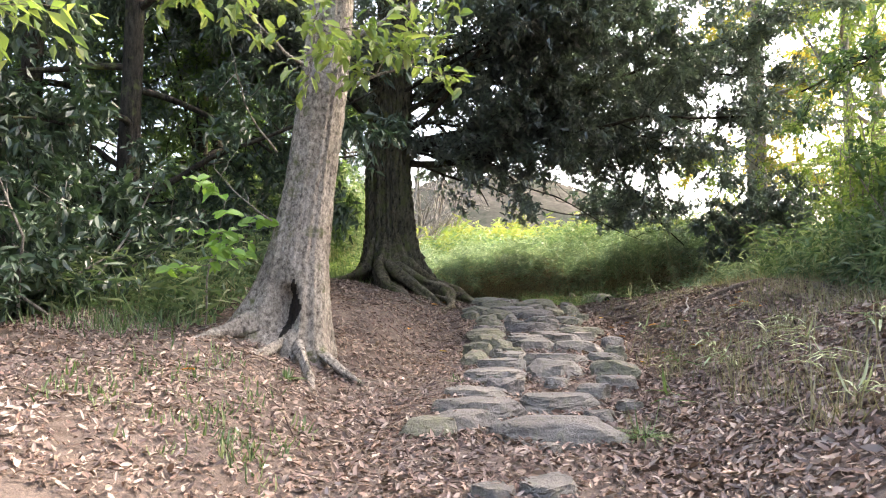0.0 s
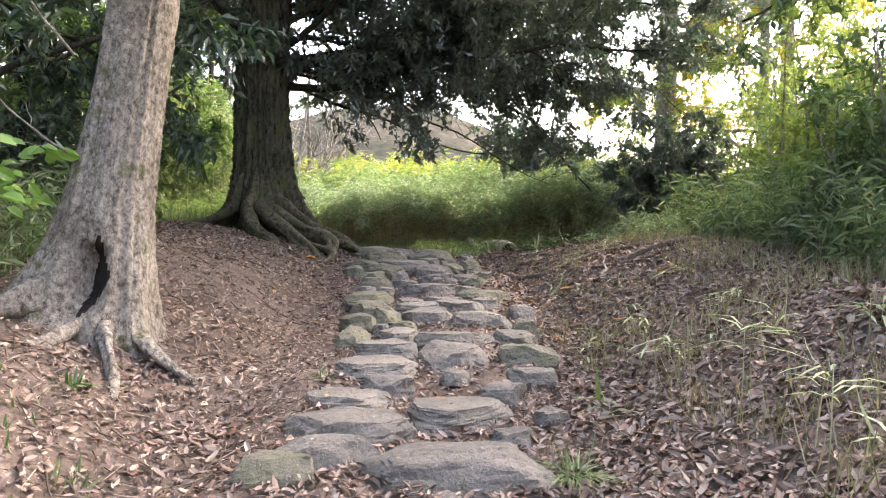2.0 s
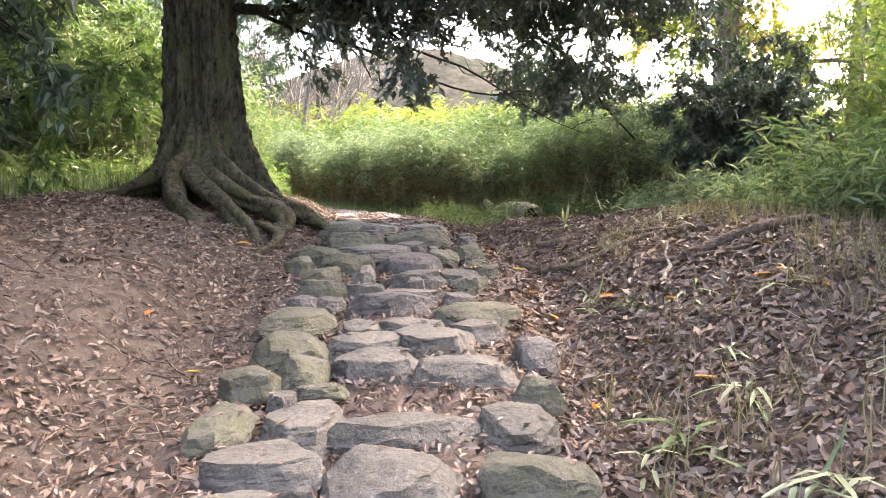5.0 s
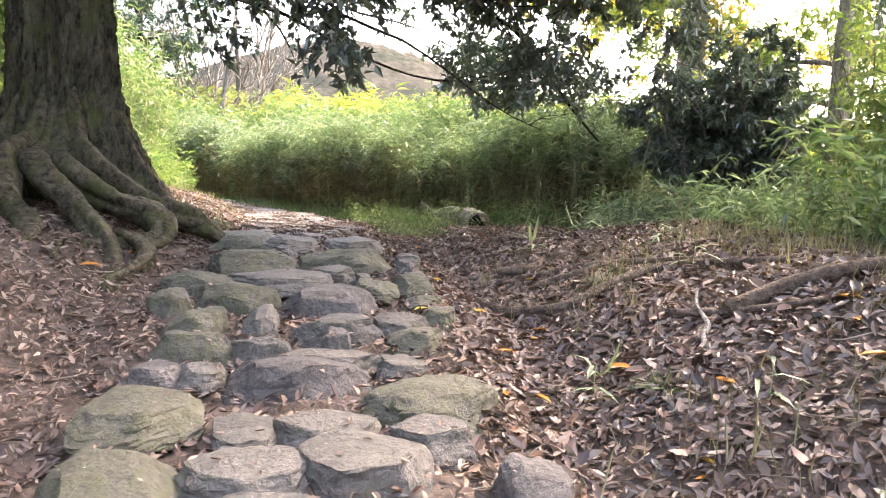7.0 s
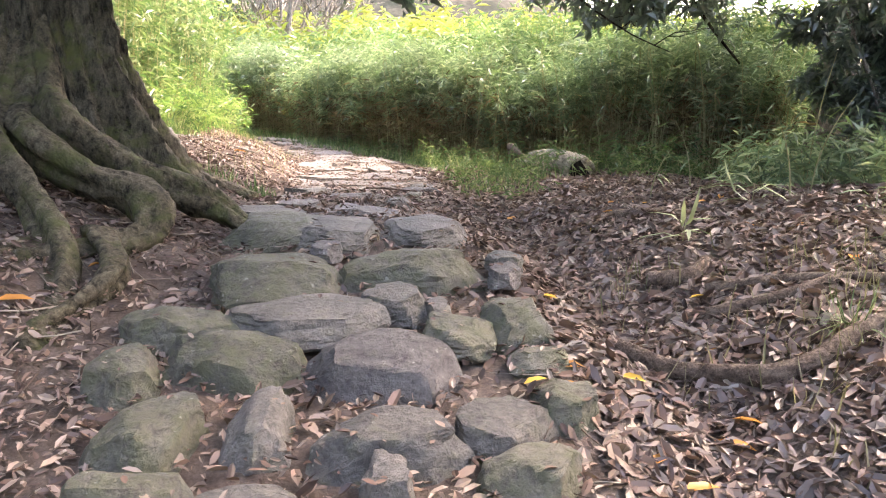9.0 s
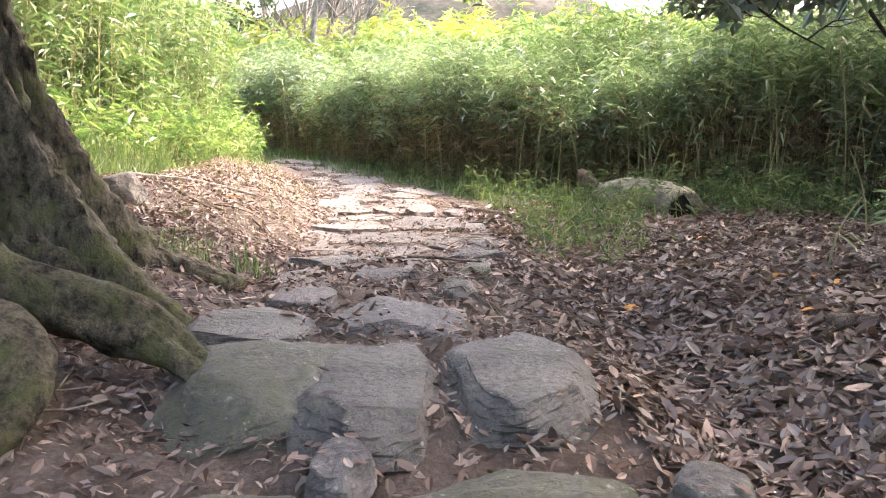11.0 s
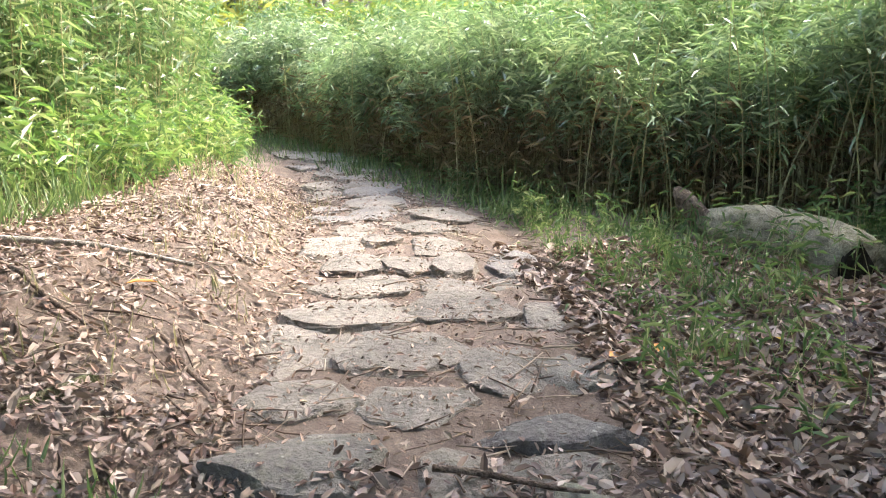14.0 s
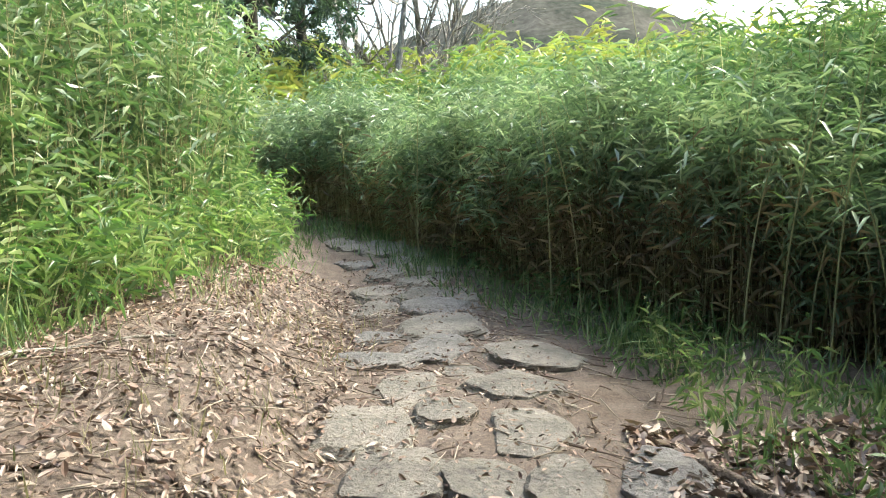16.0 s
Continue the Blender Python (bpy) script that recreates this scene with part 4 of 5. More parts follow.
# ---- shrubs ----
for n, (x, y, w, h) in enumerate(((-4.3, 7.6, 1.6, 2.0), (-5.2, 9.6, 1.8, 2.3), (-3.9, 11.8, 1.5, 1.6), (-6.2, 6.6, 2.0, 2.6), (-4.6, 6.2, 1.3, 1.6), (-6.5, 11.5, 2.2, 3), (-5, 14, 2.2, 2.4))):
    shrub("broadleaf_shrub", x, y, w, h, MAT_WOODLEAF, "dark green broad-leaved shrub at the wood's edge", 400 + n, 2600, 0.13, 0.055, group="wood edge shrubs", broad=True)
for n, (x, y, w, h) in enumerate(((6.5, 14.9, 0.9, 1.9), (7.1, 15.3, 1.2, 2.3), (7.2, 16.2, 1.3, 2.4))):
    shrub("evergreen_shrub", x, y, w, h, MAT_EVERGREEN, "dense dark evergreen shrub at the foot of a tree", 420 + n, 17000, 0.1, 0.045, 22, "evergreen shrubs")
for n, (x, y, w, h) in enumerate(((5.6, 6.2, 1.5, 2.2), (5.4, 8.3, 1.5, 2.2), (6.6, 11.0, 1.8, 3.0), (5.0, 4.2, 1.4, 2.0), (8.2, 14.2, 2.2, 3.4), (9, 17.5, 2.4, 3.2))):
    shrub("leafy_shrub", x, y, w, h, MAT_MIDLEAF if n % 2 else MAT_PALELEAF, "thin leafy green shrub on the bank", 440 + n, 2400, 0.11, 0.045, group="bank shrubs")

# ---- stones of the path ----
stone_path = thing("stone_path", (0, 0, 0), "rough path of worn mossy field stones stepping uphill", "path", kind="structure")
TOP_Y = np.array([0, 5.2, 5.8, 6.5, 7.6, 8.7, 9.6, 11.1, 12, 12.7, 14, 15, 17.4, 20, 21, 22, 25])
TOP_Z = np.array([0.25, 0.80, 0.85, 0.945, 1.12, 1.25, 1.34, 1.52, 1.69, 1.74, 1.68, 1.645, 1.585, 1.52, 1.53, 1.55, 1.6])


def stone_mesh(w, d, h, flat, seed, mat):
    """A worn stone: a rounded block with an uneven outline and a nearly flat top."""
    g = np.random.default_rng(seed)
    n = 16
    s = np.linspace(-1, 1, n)
    U, W2 = np.meshgrid(s, s, indexing="ij")
    one = np.ones_like(U)
    faces = [np.stack(c, -1).reshape(-1, 3) for c in ((U, W2, one), (W2, U, -one), (one, U, W2), (-one, W2, U), (W2, one, U), (U, -one, W2))]
    V = np.concatenate(faces)
    k, l = np.meshgrid(np.arange(n - 1), np.arange(n - 1), indexing="ij")
    q = np.stack([k * n + l, (k + 1) * n + l, (k + 1) * n + l + 1, k * n + l + 1], -1).reshape(-1, 4)
    T = np.concatenate([np.concatenate([q[:, [0, 1, 2]], q[:, [0, 2, 3]]]) + f * n * n for f in range(6)])
    p = 12.0 if flat else 4.2
    V = V / (np.abs(V) ** p).sum(1, keepdims=True) ** (1 / p)
    a0 = g.uniform(0, 6.28)
    for k in range(8):
        a = a0 + k * 0.785 + g.normal(0, 0.2)
        nrm = unit(np.array([math.cos(a), math.sin(a), g.uniform(0.05, 0.3) if flat else g.uniform(0.1, 0.55)]))
        over = V @ nrm - g.uniform(0.8, 1.04)
        V = V - np.clip(over, 0, None)[:, None] * nrm
    for k in range(4):
        a = g.uniform(0, 6.28)
        nrm = unit(np.array([math.cos(a), math.sin(a), g.uniform(1.2, 3.5) if flat else g.uniform(0.7, 2.0)]))
        over = V @ nrm - (g.uniform(1.0, 1.15) if flat else g.uniform(0.9, 1.05))
        V = V - np.clip(over, 0, None)[:, None] * nrm
    lump = np.array([noise.noise(Vector((v[0] * 1.6 + seed, v[1] * 1.6, v[2] * 1.6))) for v in V])
    lump2 = np.array([noise.noise(Vector((v[0] * 5 + seed, v[1] * 5, v[2] * 5))) for v in V])
    lump3 = np.array([noise.noise(Vector((v[0] * 11, v[1] * 11 + seed, v[2] * 11))) for v in V])
    V = V * (1 + 0.09 * lump + 0.05 * lump2 + 0.022 * lump3)[:, None]
    V[:, 2] += (0.1 * V[:, 0] * g.normal() + 0.1 * V[:, 1] * g.normal()) * (0.5 if flat else 1)
    V = V * np.array([w / 2, d / 2, h / 2])
    key = np.round(V, 4)
    _, first, inv = np.unique(key, axis=0, return_index=True, return_inverse=True)
    me = mesh_arrays("stone", V[first], inv.ravel()[T], mat)
    me.set_sharp_from_angle(angle=radians(24))
    return me


def lay(stones, seed):
    for n, (x, y, d, w, face, tone) in enumerate(stones):
        g = np.random.default_rng(seed + n)
        ym = y + d / 2
        flush = face < 0.06
        grow = 1.32 if ym > 14.3 else 1.24 if ym > 12.5 else 1.13
        top = float(np.interp(ym, TOP_Y, TOP_Z)) + (0.015 if not flush else 0.0) + (0.02 if 12.5 < ym < 15.8 else 0)
        if flush and w < 0.27:
            top -= 0.025
        if flush and ym > 14.5:
            top = float(ground_z(x, ym)) + (0.035 if w > 0.27 and ym > 17 else 0.026 if w > 0.27 else 0.016)
        if ym < 5.3 and w < 0.5:
            top = float(ground_z(x, ym)) + 0.06
        h = (0.1 if w < 0.27 else 0.15) if flush else max(0.22, face * 1.6 + 0.14)
        ob = part("stone", stone_mesh(w * grow, d * grow + 0.06, h, face < 0.075 and tone != 1, seed + n, MAT_STONE[3 if flush and ym > 14.2 and tone == 0 else tone]), stone_path)
        ob.location = (x, ym, top - h / 2 + 0.005)
        ob.rotation_euler = (g.normal(0, 0.03), g.normal(0, 0.03), g.normal(0, 0.07))


# each stone: x, front y, depth, width, height of its front, tone
lay([(0.3, 4.29, 0.24, 0.32, 0.06, 0), (0.65, 4.29, 0.35, 0.32, 0.03, 0), (0.77, 5.23, 0.1, 0.17, 0.05, 0), (0.88, 5.4, 0.46, 0.93, 0.09, 0), (-0.1, 5.42, 0.23, 0.45, 0.13, 1),
     (0.12, 5.67, 0.2, 0.58, 0.09, 0), (1.27, 5.89, 0.14, 0.24, 0.02, 0), (0.31, 5.95, 0.42, 0.7, 0.06, 0), (0.99, 6.13, 0.45, 0.61, 0.04, 0), (0.3, 6.38, 0.34, 0.51, 0.05, 0),
     (1.35, 6.55, 0.18, 0.31, 0.06, 0), (0.57, 6.64, 0.29, 0.33, 0.06, 2), (1.68, 6.88, 0.17, 0.36, 0.04, 0), (0.51, 6.99, 0.42, 0.55, 0.05, 0), (1.18, 7.27, 0.48, 0.56, 0.12, 0)], 1000)
lay([(1.75, 7.35, 0.29, 0.44, 0.07, 1), (0.61, 7.49, 0.26, 0.44, 0.04, 0), (1.77, 7.76, 0.36, 0.34, 0.03, 0), (0.36, 7.85, 0.34, 0.27, 0.05, 1), (1.23, 7.8, 0.22, 0.62, 0.03, 0),
     (0.75, 7.82, 0.35, 0.35, 0.03, 0), (1.94, 8.22, 0.21, 0.25, 0.06, 1), (0.8, 8.34, 0.11, 0.25, 0.04, 1), (0.41, 8.41, 0.24, 0.3, 0.06, 1), (1.6, 8.51, 0.3, 0.57, 0.1, 0),
     (0.69, 8.54, 0.3, 0.3, 0.06, 1), (1.08, 8.65, 0.27, 0.5, 0.08, 0), (2.08, 8.78, 0.34, 0.27, 0.1, 2), (0.56, 8.86, 0.43, 0.45, 0.07, 1), (1.46, 8.98, 0.39, 0.49, 0.07, 0)], 1100)
lay([(1.02, 8.99, 0.22, 0.45, 0.03, 0), (1.76, 9.25, 0.23, 0.32, 0.03, 0), (1, 9.28, 0.32, 0.26, 0.02, 0), (1.32, 9.32, 0.24, 0.41, 0.02, 0), (0.56, 9.42, 0.48, 0.45, 0.05, 1),
     (1.85, 9.52, 0.47, 0.6, 0.11, 1), (1.22, 9.91, 0.34, 0.64, 0.11, 2), (1.38, 10.1, 0.21, 0.48, 0.03, 0), (1.03, 10.34, 0.12, 0.27, 0.05, 0), (0.67, 10.37, 0.19, 0.43, 0.1, 1),
     (1.43, 10.41, 0.15, 0.16, 0.06, 0), (1.86, 10.43, 0.19, 0.32, 0.07, 1), (1.44, 10.61, 0.26, 0.48, 0.08, 0), (0.64, 10.64, 0.33, 0.35, 0.09, 1), (0.99, 10.67, 0.32, 0.25, 0.08, 0)], 1200)
lay([(1.83, 10.7, 0.2, 0.33, 0.05, 0), (2.09, 10.79, 0.32, 0.25, 0.07, 1), (0.44, 11.07, 0.28, 0.27, 0.07, 1), (1.42, 11.11, 0.34, 0.67, 0.11, 2), (0.85, 11.19, 0.3, 0.52, 0.14, 1),
     (2.06, 11.21, 0.16, 0.24, 0.05, 1), (1.75, 11.36, 0.28, 0.28, 0.04, 1), (0.57, 11.46, 0.22, 0.45, 0.06, 1), (1.12, 11.46, 0.34, 0.63, 0.03, 0), (2.01, 11.46, 0.34, 0.32, 0.07, 1),
     (1.68, 11.64, 0.15, 0.12, 0.03, 0), (1.49, 11.66, 0.26, 0.27, 0.04, 0), (0.9, 11.88, 0.52, 0.71, 0.11, 1), (1.58, 12.11, 0.38, 0.75, 0.17, 1), (0.83, 12.8, 0.62, 0.68, 0.07, 1)], 1300)
lay([(1.18, 12.71, 0.62, 0.4, 0.05, 0), (1.71, 12.84, 0.62, 0.44, 0.05, 0), (1.24, 13.62, 0.62, 0.63, 0.09, 2), (1.57, 14.34, 0.27, 0.27, 0.1, 0), (0.72, 14.66, 0.31, 0.39, 0.04, 0),
     (1.17, 14.71, 0.23, 0.36, 0.07, 2), (1.73, 14.83, 0.24, 0.23, 0.07, 1), (1.41, 14.95, 0.33, 0.26, 0.05, 0), (1.71, 15.09, 0.17, 0.33, 0.04, 0), (0.89, 15.12, 0.28, 0.54, 0.06, 0),
     (1.75, 15.35, 0.16, 0.51, 0.08, 2), (1.25, 15.58, 0.3, 0.51, 0.03, 0), (0.77, 15.66, 0.31, 0.44, 0.05, 0), (1.95, 15.81, 0.36, 0.37, 0.09, 0), (1.62, 15.89, 0.36, 0.34, 0.03, 0)], 1400)
lay([(1.19, 16.05, 0.46, 0.49, 0.03, 0), (0.65, 16.13, 0.46, 0.55, 0.03, 0), (1.99, 16.54, 0.41, 0.36, 0.05, 0), (0.88, 16.65, 0.38, 0.58, 0.02, 0), (1.51, 16.73, 0.34, 0.61, 0.02, 0),
     (1.42, 17.14, 0.41, 0.36, 0.03, 0), (0.92, 17.19, 0.34, 0.6, 0.02, 0), (1.75, 17.31, 0.21, 0.24, 0.02, 0), (1.46, 17.6, 0.33, 0.28, 0.02, 0), (1.17, 17.66, 0.34, 0.34, 0.02, 0),
     (0.82, 17.68, 0.39, 0.42, 0.02, 0), (1.37, 18.12, 0.4, 0.39, 0.02, 0), (0.71, 18.73, 0.38, 0.33, 0.02, 0), (1.31, 18.77, 0.3, 0.49, 0.03, 0), (1, 19.1, 0.34, 0.27, 0.03, 0)], 1500)
lay([(0.31, 19.99, 0.35, 0.29, 0.04, 2), (0.75, 20.1, 0.63, 0.64, 0.05, 0), (0.16, 20.92, 0.42, 0.38, 0.03, 0), (0.7, 20.92, 0.33, 0.62, 0.07, 2), (0.84, 21.26, 0.39, 0.34, 0.03, 0),
     (0.63, 21.41, 0.33, 0.73, 0.04, 0), (0.09, 21.55, 0.48, 0.45, 0.03, 0), (0.46, 21.86, 0.49, 0.46, 0.04, 0), (0.03, 22.21, 0.42, 0.39, 0.02, 0), (0.5, 22.51, 0.38, 0.39, 0.02, 0),
     (0.05, 22.73, 0.48, 0.48, 0.02, 0), (0.21, 23.36, 0.36, 0.3, 0.02, 0), (-0.22, 23.37, 0.42, 0.45, 0.02, 0)], 1600)


def fill_stones():
    """Smaller stones bedded between the big ones."""
    g = np.random.default_rng(5)
    laid = [(o.location.x, o.location.y, max(o.dimensions.x, o.dimensions.y) / 2) for o in stone_path.children]
    made = []
    for y in np.arange(5.6, 25, 0.24):
        xl, xr = np.interp(y, STATIONS, PATH_PROFILE[:, 2]), np.interp(y, STATIONS, PATH_PROFILE[:, 3])
        for x in np.arange(xl + 0.2, xr - (0.4 if 12.6 < y < 17 else 0.1), 0.24):
            px, py = x + g.uniform(-0.08, 0.08), y + g.uniform(-0.08, 0.08)
            far = y > 12.6
            w, d = (g.uniform(0.3, 0.58), g.uniform(0.26, 0.5)) if far else (g.uniform(0.14, 0.26), g.uniform(0.12, 0.2))
            if all(math.hypot(px - a, (py - b)) > r * (0.72 if far else 0.85) + max(w, d) * (0.44 if far else 0.5) for a, b, r in laid) and g.uniform() < 0.85:
                laid.append((px, py, max(w, d) / 2))
                made.append((px, py - d / 2, d, w, 0.035, int(g.choice([0, 0, 2]))))
    return made


bpy.context.view_layer.update()
lay(fill_stones(), 1700)


def leaves_on_stones():
    """A few small dead leaves lying on the flat tops of the stones."""
    g = np.random.default_rng(58)
    bpy.context.view_layer.update()
    P = []
    for ob in stone_path.children:
        me = ob.data
        co = np.empty(len(me.vertices) * 3, dtype=np.float32)
        me.vertices.foreach_get("co", co)
        co = co.reshape(-1, 3)
        top = co[(co[:, 2] > co[:, 2].max() * 0.72)]
        inner = top[(np.abs(top[:, 0]) < co[:, 0].max() * 0.75) & (np.abs(top[:, 1]) < co[:, 1].max() * 0.75)]
        if len(inner):
            for k in g.integers(0, len(inner), int(g.integers(1, 7))):
                P.append(ob.matrix_world @ Vector(inner[k].tolist()))
    P = np.array(P) + np.array([0, 0, 0.008])
    n = len(P)
    a = g.uniform(0, 6.283, n)
    D = np.column_stack([np.cos(a), np.sin(a), g.normal(0, 0.06, n)])
    N = unit(g.normal(0, 0.12, (n, 3)) + np.array([0, 0, 1.0]))
    L = g.uniform(0.02, 0.065, n)
    v, t = leaf_arrays(P - D * L[:, None] / 2, D, N, L, L * 0.42, g.uniform(0, 0.3, (n, 1)), g.uniform(-0.2, 0.15, (n, 1)), True)
    tagged(new("leaf_litter", mesh_arrays("leaf_litter", v, t, MAT_LITTER, False)), "small dead leaves lying on the stones", "dead leaves", kind="stuff")


leaves_on_stones()


# ---- log, roots, sticks ----
def fallen_log():
    log = thing("fallen_log", (0, 0, 0), "weathered barkless log lying in grass beside the path", "log")
    a, b = np.array([4.0, 17.42, 1.63]), np.array([3.5, 18.75, 1.64])
    k = np.linspace(0, 1, 9)[:, None]
    pts = a * (1 - k) + b * k + np.sin(k * 3.1) * np.array([0.06, 0.0, 0.05])
    v, t = tube_arrays(pts, [0.19, 0.22, 0.225, 0.22, 0.205, 0.19, 0.17, 0.14, 0.1], 28, 0.07, 4, 4)
    part("bole", mesh_arrays("bole", v, t, MAT_LOG), log)
    d = unit(a - b)
    v, t = tube_arrays([a - d * 0.75 + np.array([0.03, -0.03, 0.19]), a - d * 0.5 + np.array([0.02, -0.02, 0.2]), a - d * 0.2 + np.array([0.01, -0.02, 0.165])], [0.008, 0.016, 0.006], 8, 0.2, 3, 12)
    part("split", mesh_arrays("split", v, t, MAT_ROT_SHADE), log, "dark split along the log")
    v, t = tube_arrays([a - d * 0.02, a + d * 0.012], [0.192, 0.18], 24, 0.07, 1, 6)
    part("cut_end", mesh_arrays("cut_end", v, t, MAT_ROT_SHADE), log, "dark rotten end of the log")
    snag = np.array([b + d * 0.1, b - d * 0.12 + np.array([-0.02, 0, 0.1]), b - d * 0.2 + np.array([-0.05, 0, 0.17]), b - d * 0.22 + np.array([-0.1, 0, 0.25])])
    v, t = tube_arrays(snag, [0.09, 0.11, 0.08, 0.02], 16, 0.4, 4, 9)
    part("broken_stub", mesh_arrays("broken_stub", v, t, MAT_ROOT_DRY), log, "upturned broken stub at the log's far end")


fallen_log()


def verge_rock(x, y, w, d, h, seed):
    rock = new("rock", stone_mesh(w, d, h, False, seed, MAT_STONE[0]))
    rock.location = (x, y, float(ground_z(x, y)) + h * 0.2)
    tagged(rock, "rounded pale grey rock among leaves on the verge", "rock")


verge_rock(-0.62, 15.7, 0.34, 0.28, 0.26, 1901)


def surface_root(line, r0, r1, seed, label="bare brown root exposed on the leafy bank", lift=0.01):
    pts = np.array(line, float)
    z = ground_z(pts[:, 0], pts[:, 1]) + lift
    v, t = tube_arrays(np.column_stack([pts, z]), np.linspace(r0, r1, len(pts)), 10, 0.14, 6, seed)
    ob = new("tree_root", mesh_arrays("tree_root", v, t, MAT_ROOT_DRY))
    tagged(ob, label, "root", "bank roots")


surface_root([(2.48, 11.52), (2.66, 11.34), (2.83, 11.2), (2.97, 11.06), (3.14, 11.03)], 0.042, 0.04, 1, lift=0.045)
surface_root([(3.12, 11.04), (3.4, 11.12), (3.78, 11.0), (4.05, 10.55), (4.4, 10.3)], 0.042, 0.026, 2, lift=0.04)
surface_root([(3.1, 12.0), (3.5, 11.7), (4.0, 11.1), (4.3, 10.9)], 0.03, 0.02, 10, lift=0.03)
surface_root([(3.23, 9.85), (3.5, 10.05), (3.9, 10.05)], 0.026, 0.016, 11, lift=0.03)
surface_root([(3.15, 13.65), (3.35, 13.55), (3.55, 13.7)], 0.045, 0.025, 12, lift=0.04)
surface_root([(2.9, 12.3), (3.1, 12.2), (3.25, 12.35)], 0.055, 0.03, 3, lift=0.04)
surface_root([(3.3, 10.25), (3.55, 9.95), (3.85, 9.7)], 0.03, 0.018, 4, lift=0.035)
surface_root([(3.5, 10.0), (3.9, 9.95), (4.25, 9.8), (4.7, 9.9)], 0.055, 0.03, 5, lift=0.05)
surface_root([(3.0, 11.75), (3.4, 11.6), (3.9, 11.75), (4.4, 11.5)], 0.04, 0.025, 6, lift=0.03)
surface_root([(0.05, 17.7), (0.1, 17.45), (0.2, 17.3)], 0.025, 0.015, 7, "dark root crossing the trodden verge", 0.01)
surface_root([(-0.6, 17.3), (-0.3, 17.2), (0.1, 17.55)], 0.02, 0.014, 8, "dark root crossing the trodden verge", 0.01)


def stick(x, y, length, ang, r, mat, label, seed, z_up=0.01, rise=0.0):
    g = np.random.default_rng(seed)
    k = np.linspace(-0.5, 0.5, 6)
    px, py = x + k * length * math.cos(radians(ang)) + g.normal(0, 0.012, 6), y + k * length * math.sin(radians(ang)) + g.normal(0, 0.012, 6)
    z = ground_z(px, py) + r + z_up + (k + 0.5) * rise
    v, t = tube_arrays(np.column_stack([px, py, z]), np.linspace(r, r * 0.5, 6), 7, 0.12, 3, seed)
    tagged(new("stick", mesh_arrays("stick", v, t, mat)), label, "stick", "fallen sticks")


stick(-0.45, 16.85, 1.0, 8, 0.022, MAT_BARK_GREY, "pale fallen branch lying on the leafy verge", 1)
stick(2.2, 17.85, 0.55, -58, 0.03, MAT_ROOT_DRY, "thick dark stick at the edge of the path", 2)
stick(0.1, 18.85, 0.35, -60, 0.015, MAT_ROOT_DRY, "short dark twig on the path", 3)
stick(3.35, 10.0, 0.5, 65, 0.018, MAT_BARK_GREY, "pale grey stick stuck in the leaves", 4, 0.0, 0.1)
stick(-1.75, 6.7, 0.5, 5, 0.012, MAT_ROOT_DRY, "thin dark twig lying below the tree", 5)
stick(-1.0, 10.0, 0.3, 40, 0.02, MAT_ROOT_DRY, "short broken stick on the bank", 6)
stick(-0.3, 16.1, 0.7, -35, 0.016, MAT_ROOT_DRY, "thin dark stick on the verge", 7)
stick(-0.9, 18.6, 0.9, 40, 0.014, MAT_BARK_GREY, "pale thin stick leaning in the grass", 8)
stick(0.35, 15.9, 0.5, -40, 0.012, MAT_ROOT_DRY, "thin dark stick on the verge", 9)
stick(1.55, 15.05, 0.45, -15, 0.012, MAT_ROOT_DRY, "thin dark twig lying on the stones", 10, 0.06)
stick(-2.0, 5.9, 0.5, 25, 0.012, MAT_BARK_GREY, "thin pale twig among dead leaves", 11)


# ---- ground cover ----
def path_cover(x, y):
    """1 on the stones' strip, 0 beside it."""
    xl, xr = np.interp(y, STATIONS, PATH_PROFILE[:, 2]), np.interp(y, STATIONS, PATH_PROFILE[:, 3])
    return ((x > xl + 0.1) & (x < xr - 0.1)).astype(float)


def litter(name, n, x0, x1, y0, y1, size, seed, label, keep=None, lift=0.016):
    g = np.random.default_rng(seed)
    x, y = g.uniform(x0, x1, n), g.uniform(y0, y1, n)
    ok = np.ones(n, bool) if keep is None else keep(x, y, g)
    x, y = x[ok], y[ok]
    n = len(x)
    e = 0.05
    z = ground_z(x, y)
    N = unit(np.column_stack([-(ground_z(x + e, y) - z) / e, -(ground_z(x, y + e) - z) / e, np.ones(n)]) + g.normal(0, 0.38, (n, 3)))
    a = g.uniform(0, 6.283, n)
    D = np.column_stack([np.cos(a), np.sin(a), 0 * a])
    D = unit(D - N * (D * N).sum(1, keepdims=True))
    L = size * g.uniform(0.35, 1.0, n) * g.uniform(0.7, 1.7, n)
    v, t = leaf_arrays(np.column_stack([x, y, z + lift + g.uniform(0, 0.02, n)]) - D * L[:, None] / 2, D, N, L, L * g.uniform(0.3, 0.5, n), g.uniform(-0.1, 0.45, (n, 1)), g.uniform(-0.4, 0.4, (n, 1)), True)
    ob = new(name, mesh_arrays(name, v, t, MAT_LITTER, False))
    return tagged(ob, label, "dead leaves", kind="stuff")


def off_path(x, y, g):
    bare = np.sin(x * 2.1 + y * 1.3) + np.sin(y * 0.9 - x * 1.7)
    left = (x < np.interp(y, STATIONS, PATH_PROFILE[:, 2]))
    return (path_cover(x, y) < 0.5) & (g.uniform(0, 1, len(x)) < np.where(left, np.where(y > 7.2, np.where(y > 13, 0.95, 0.8), 0.85) + 0.12 * bare, 1.0))


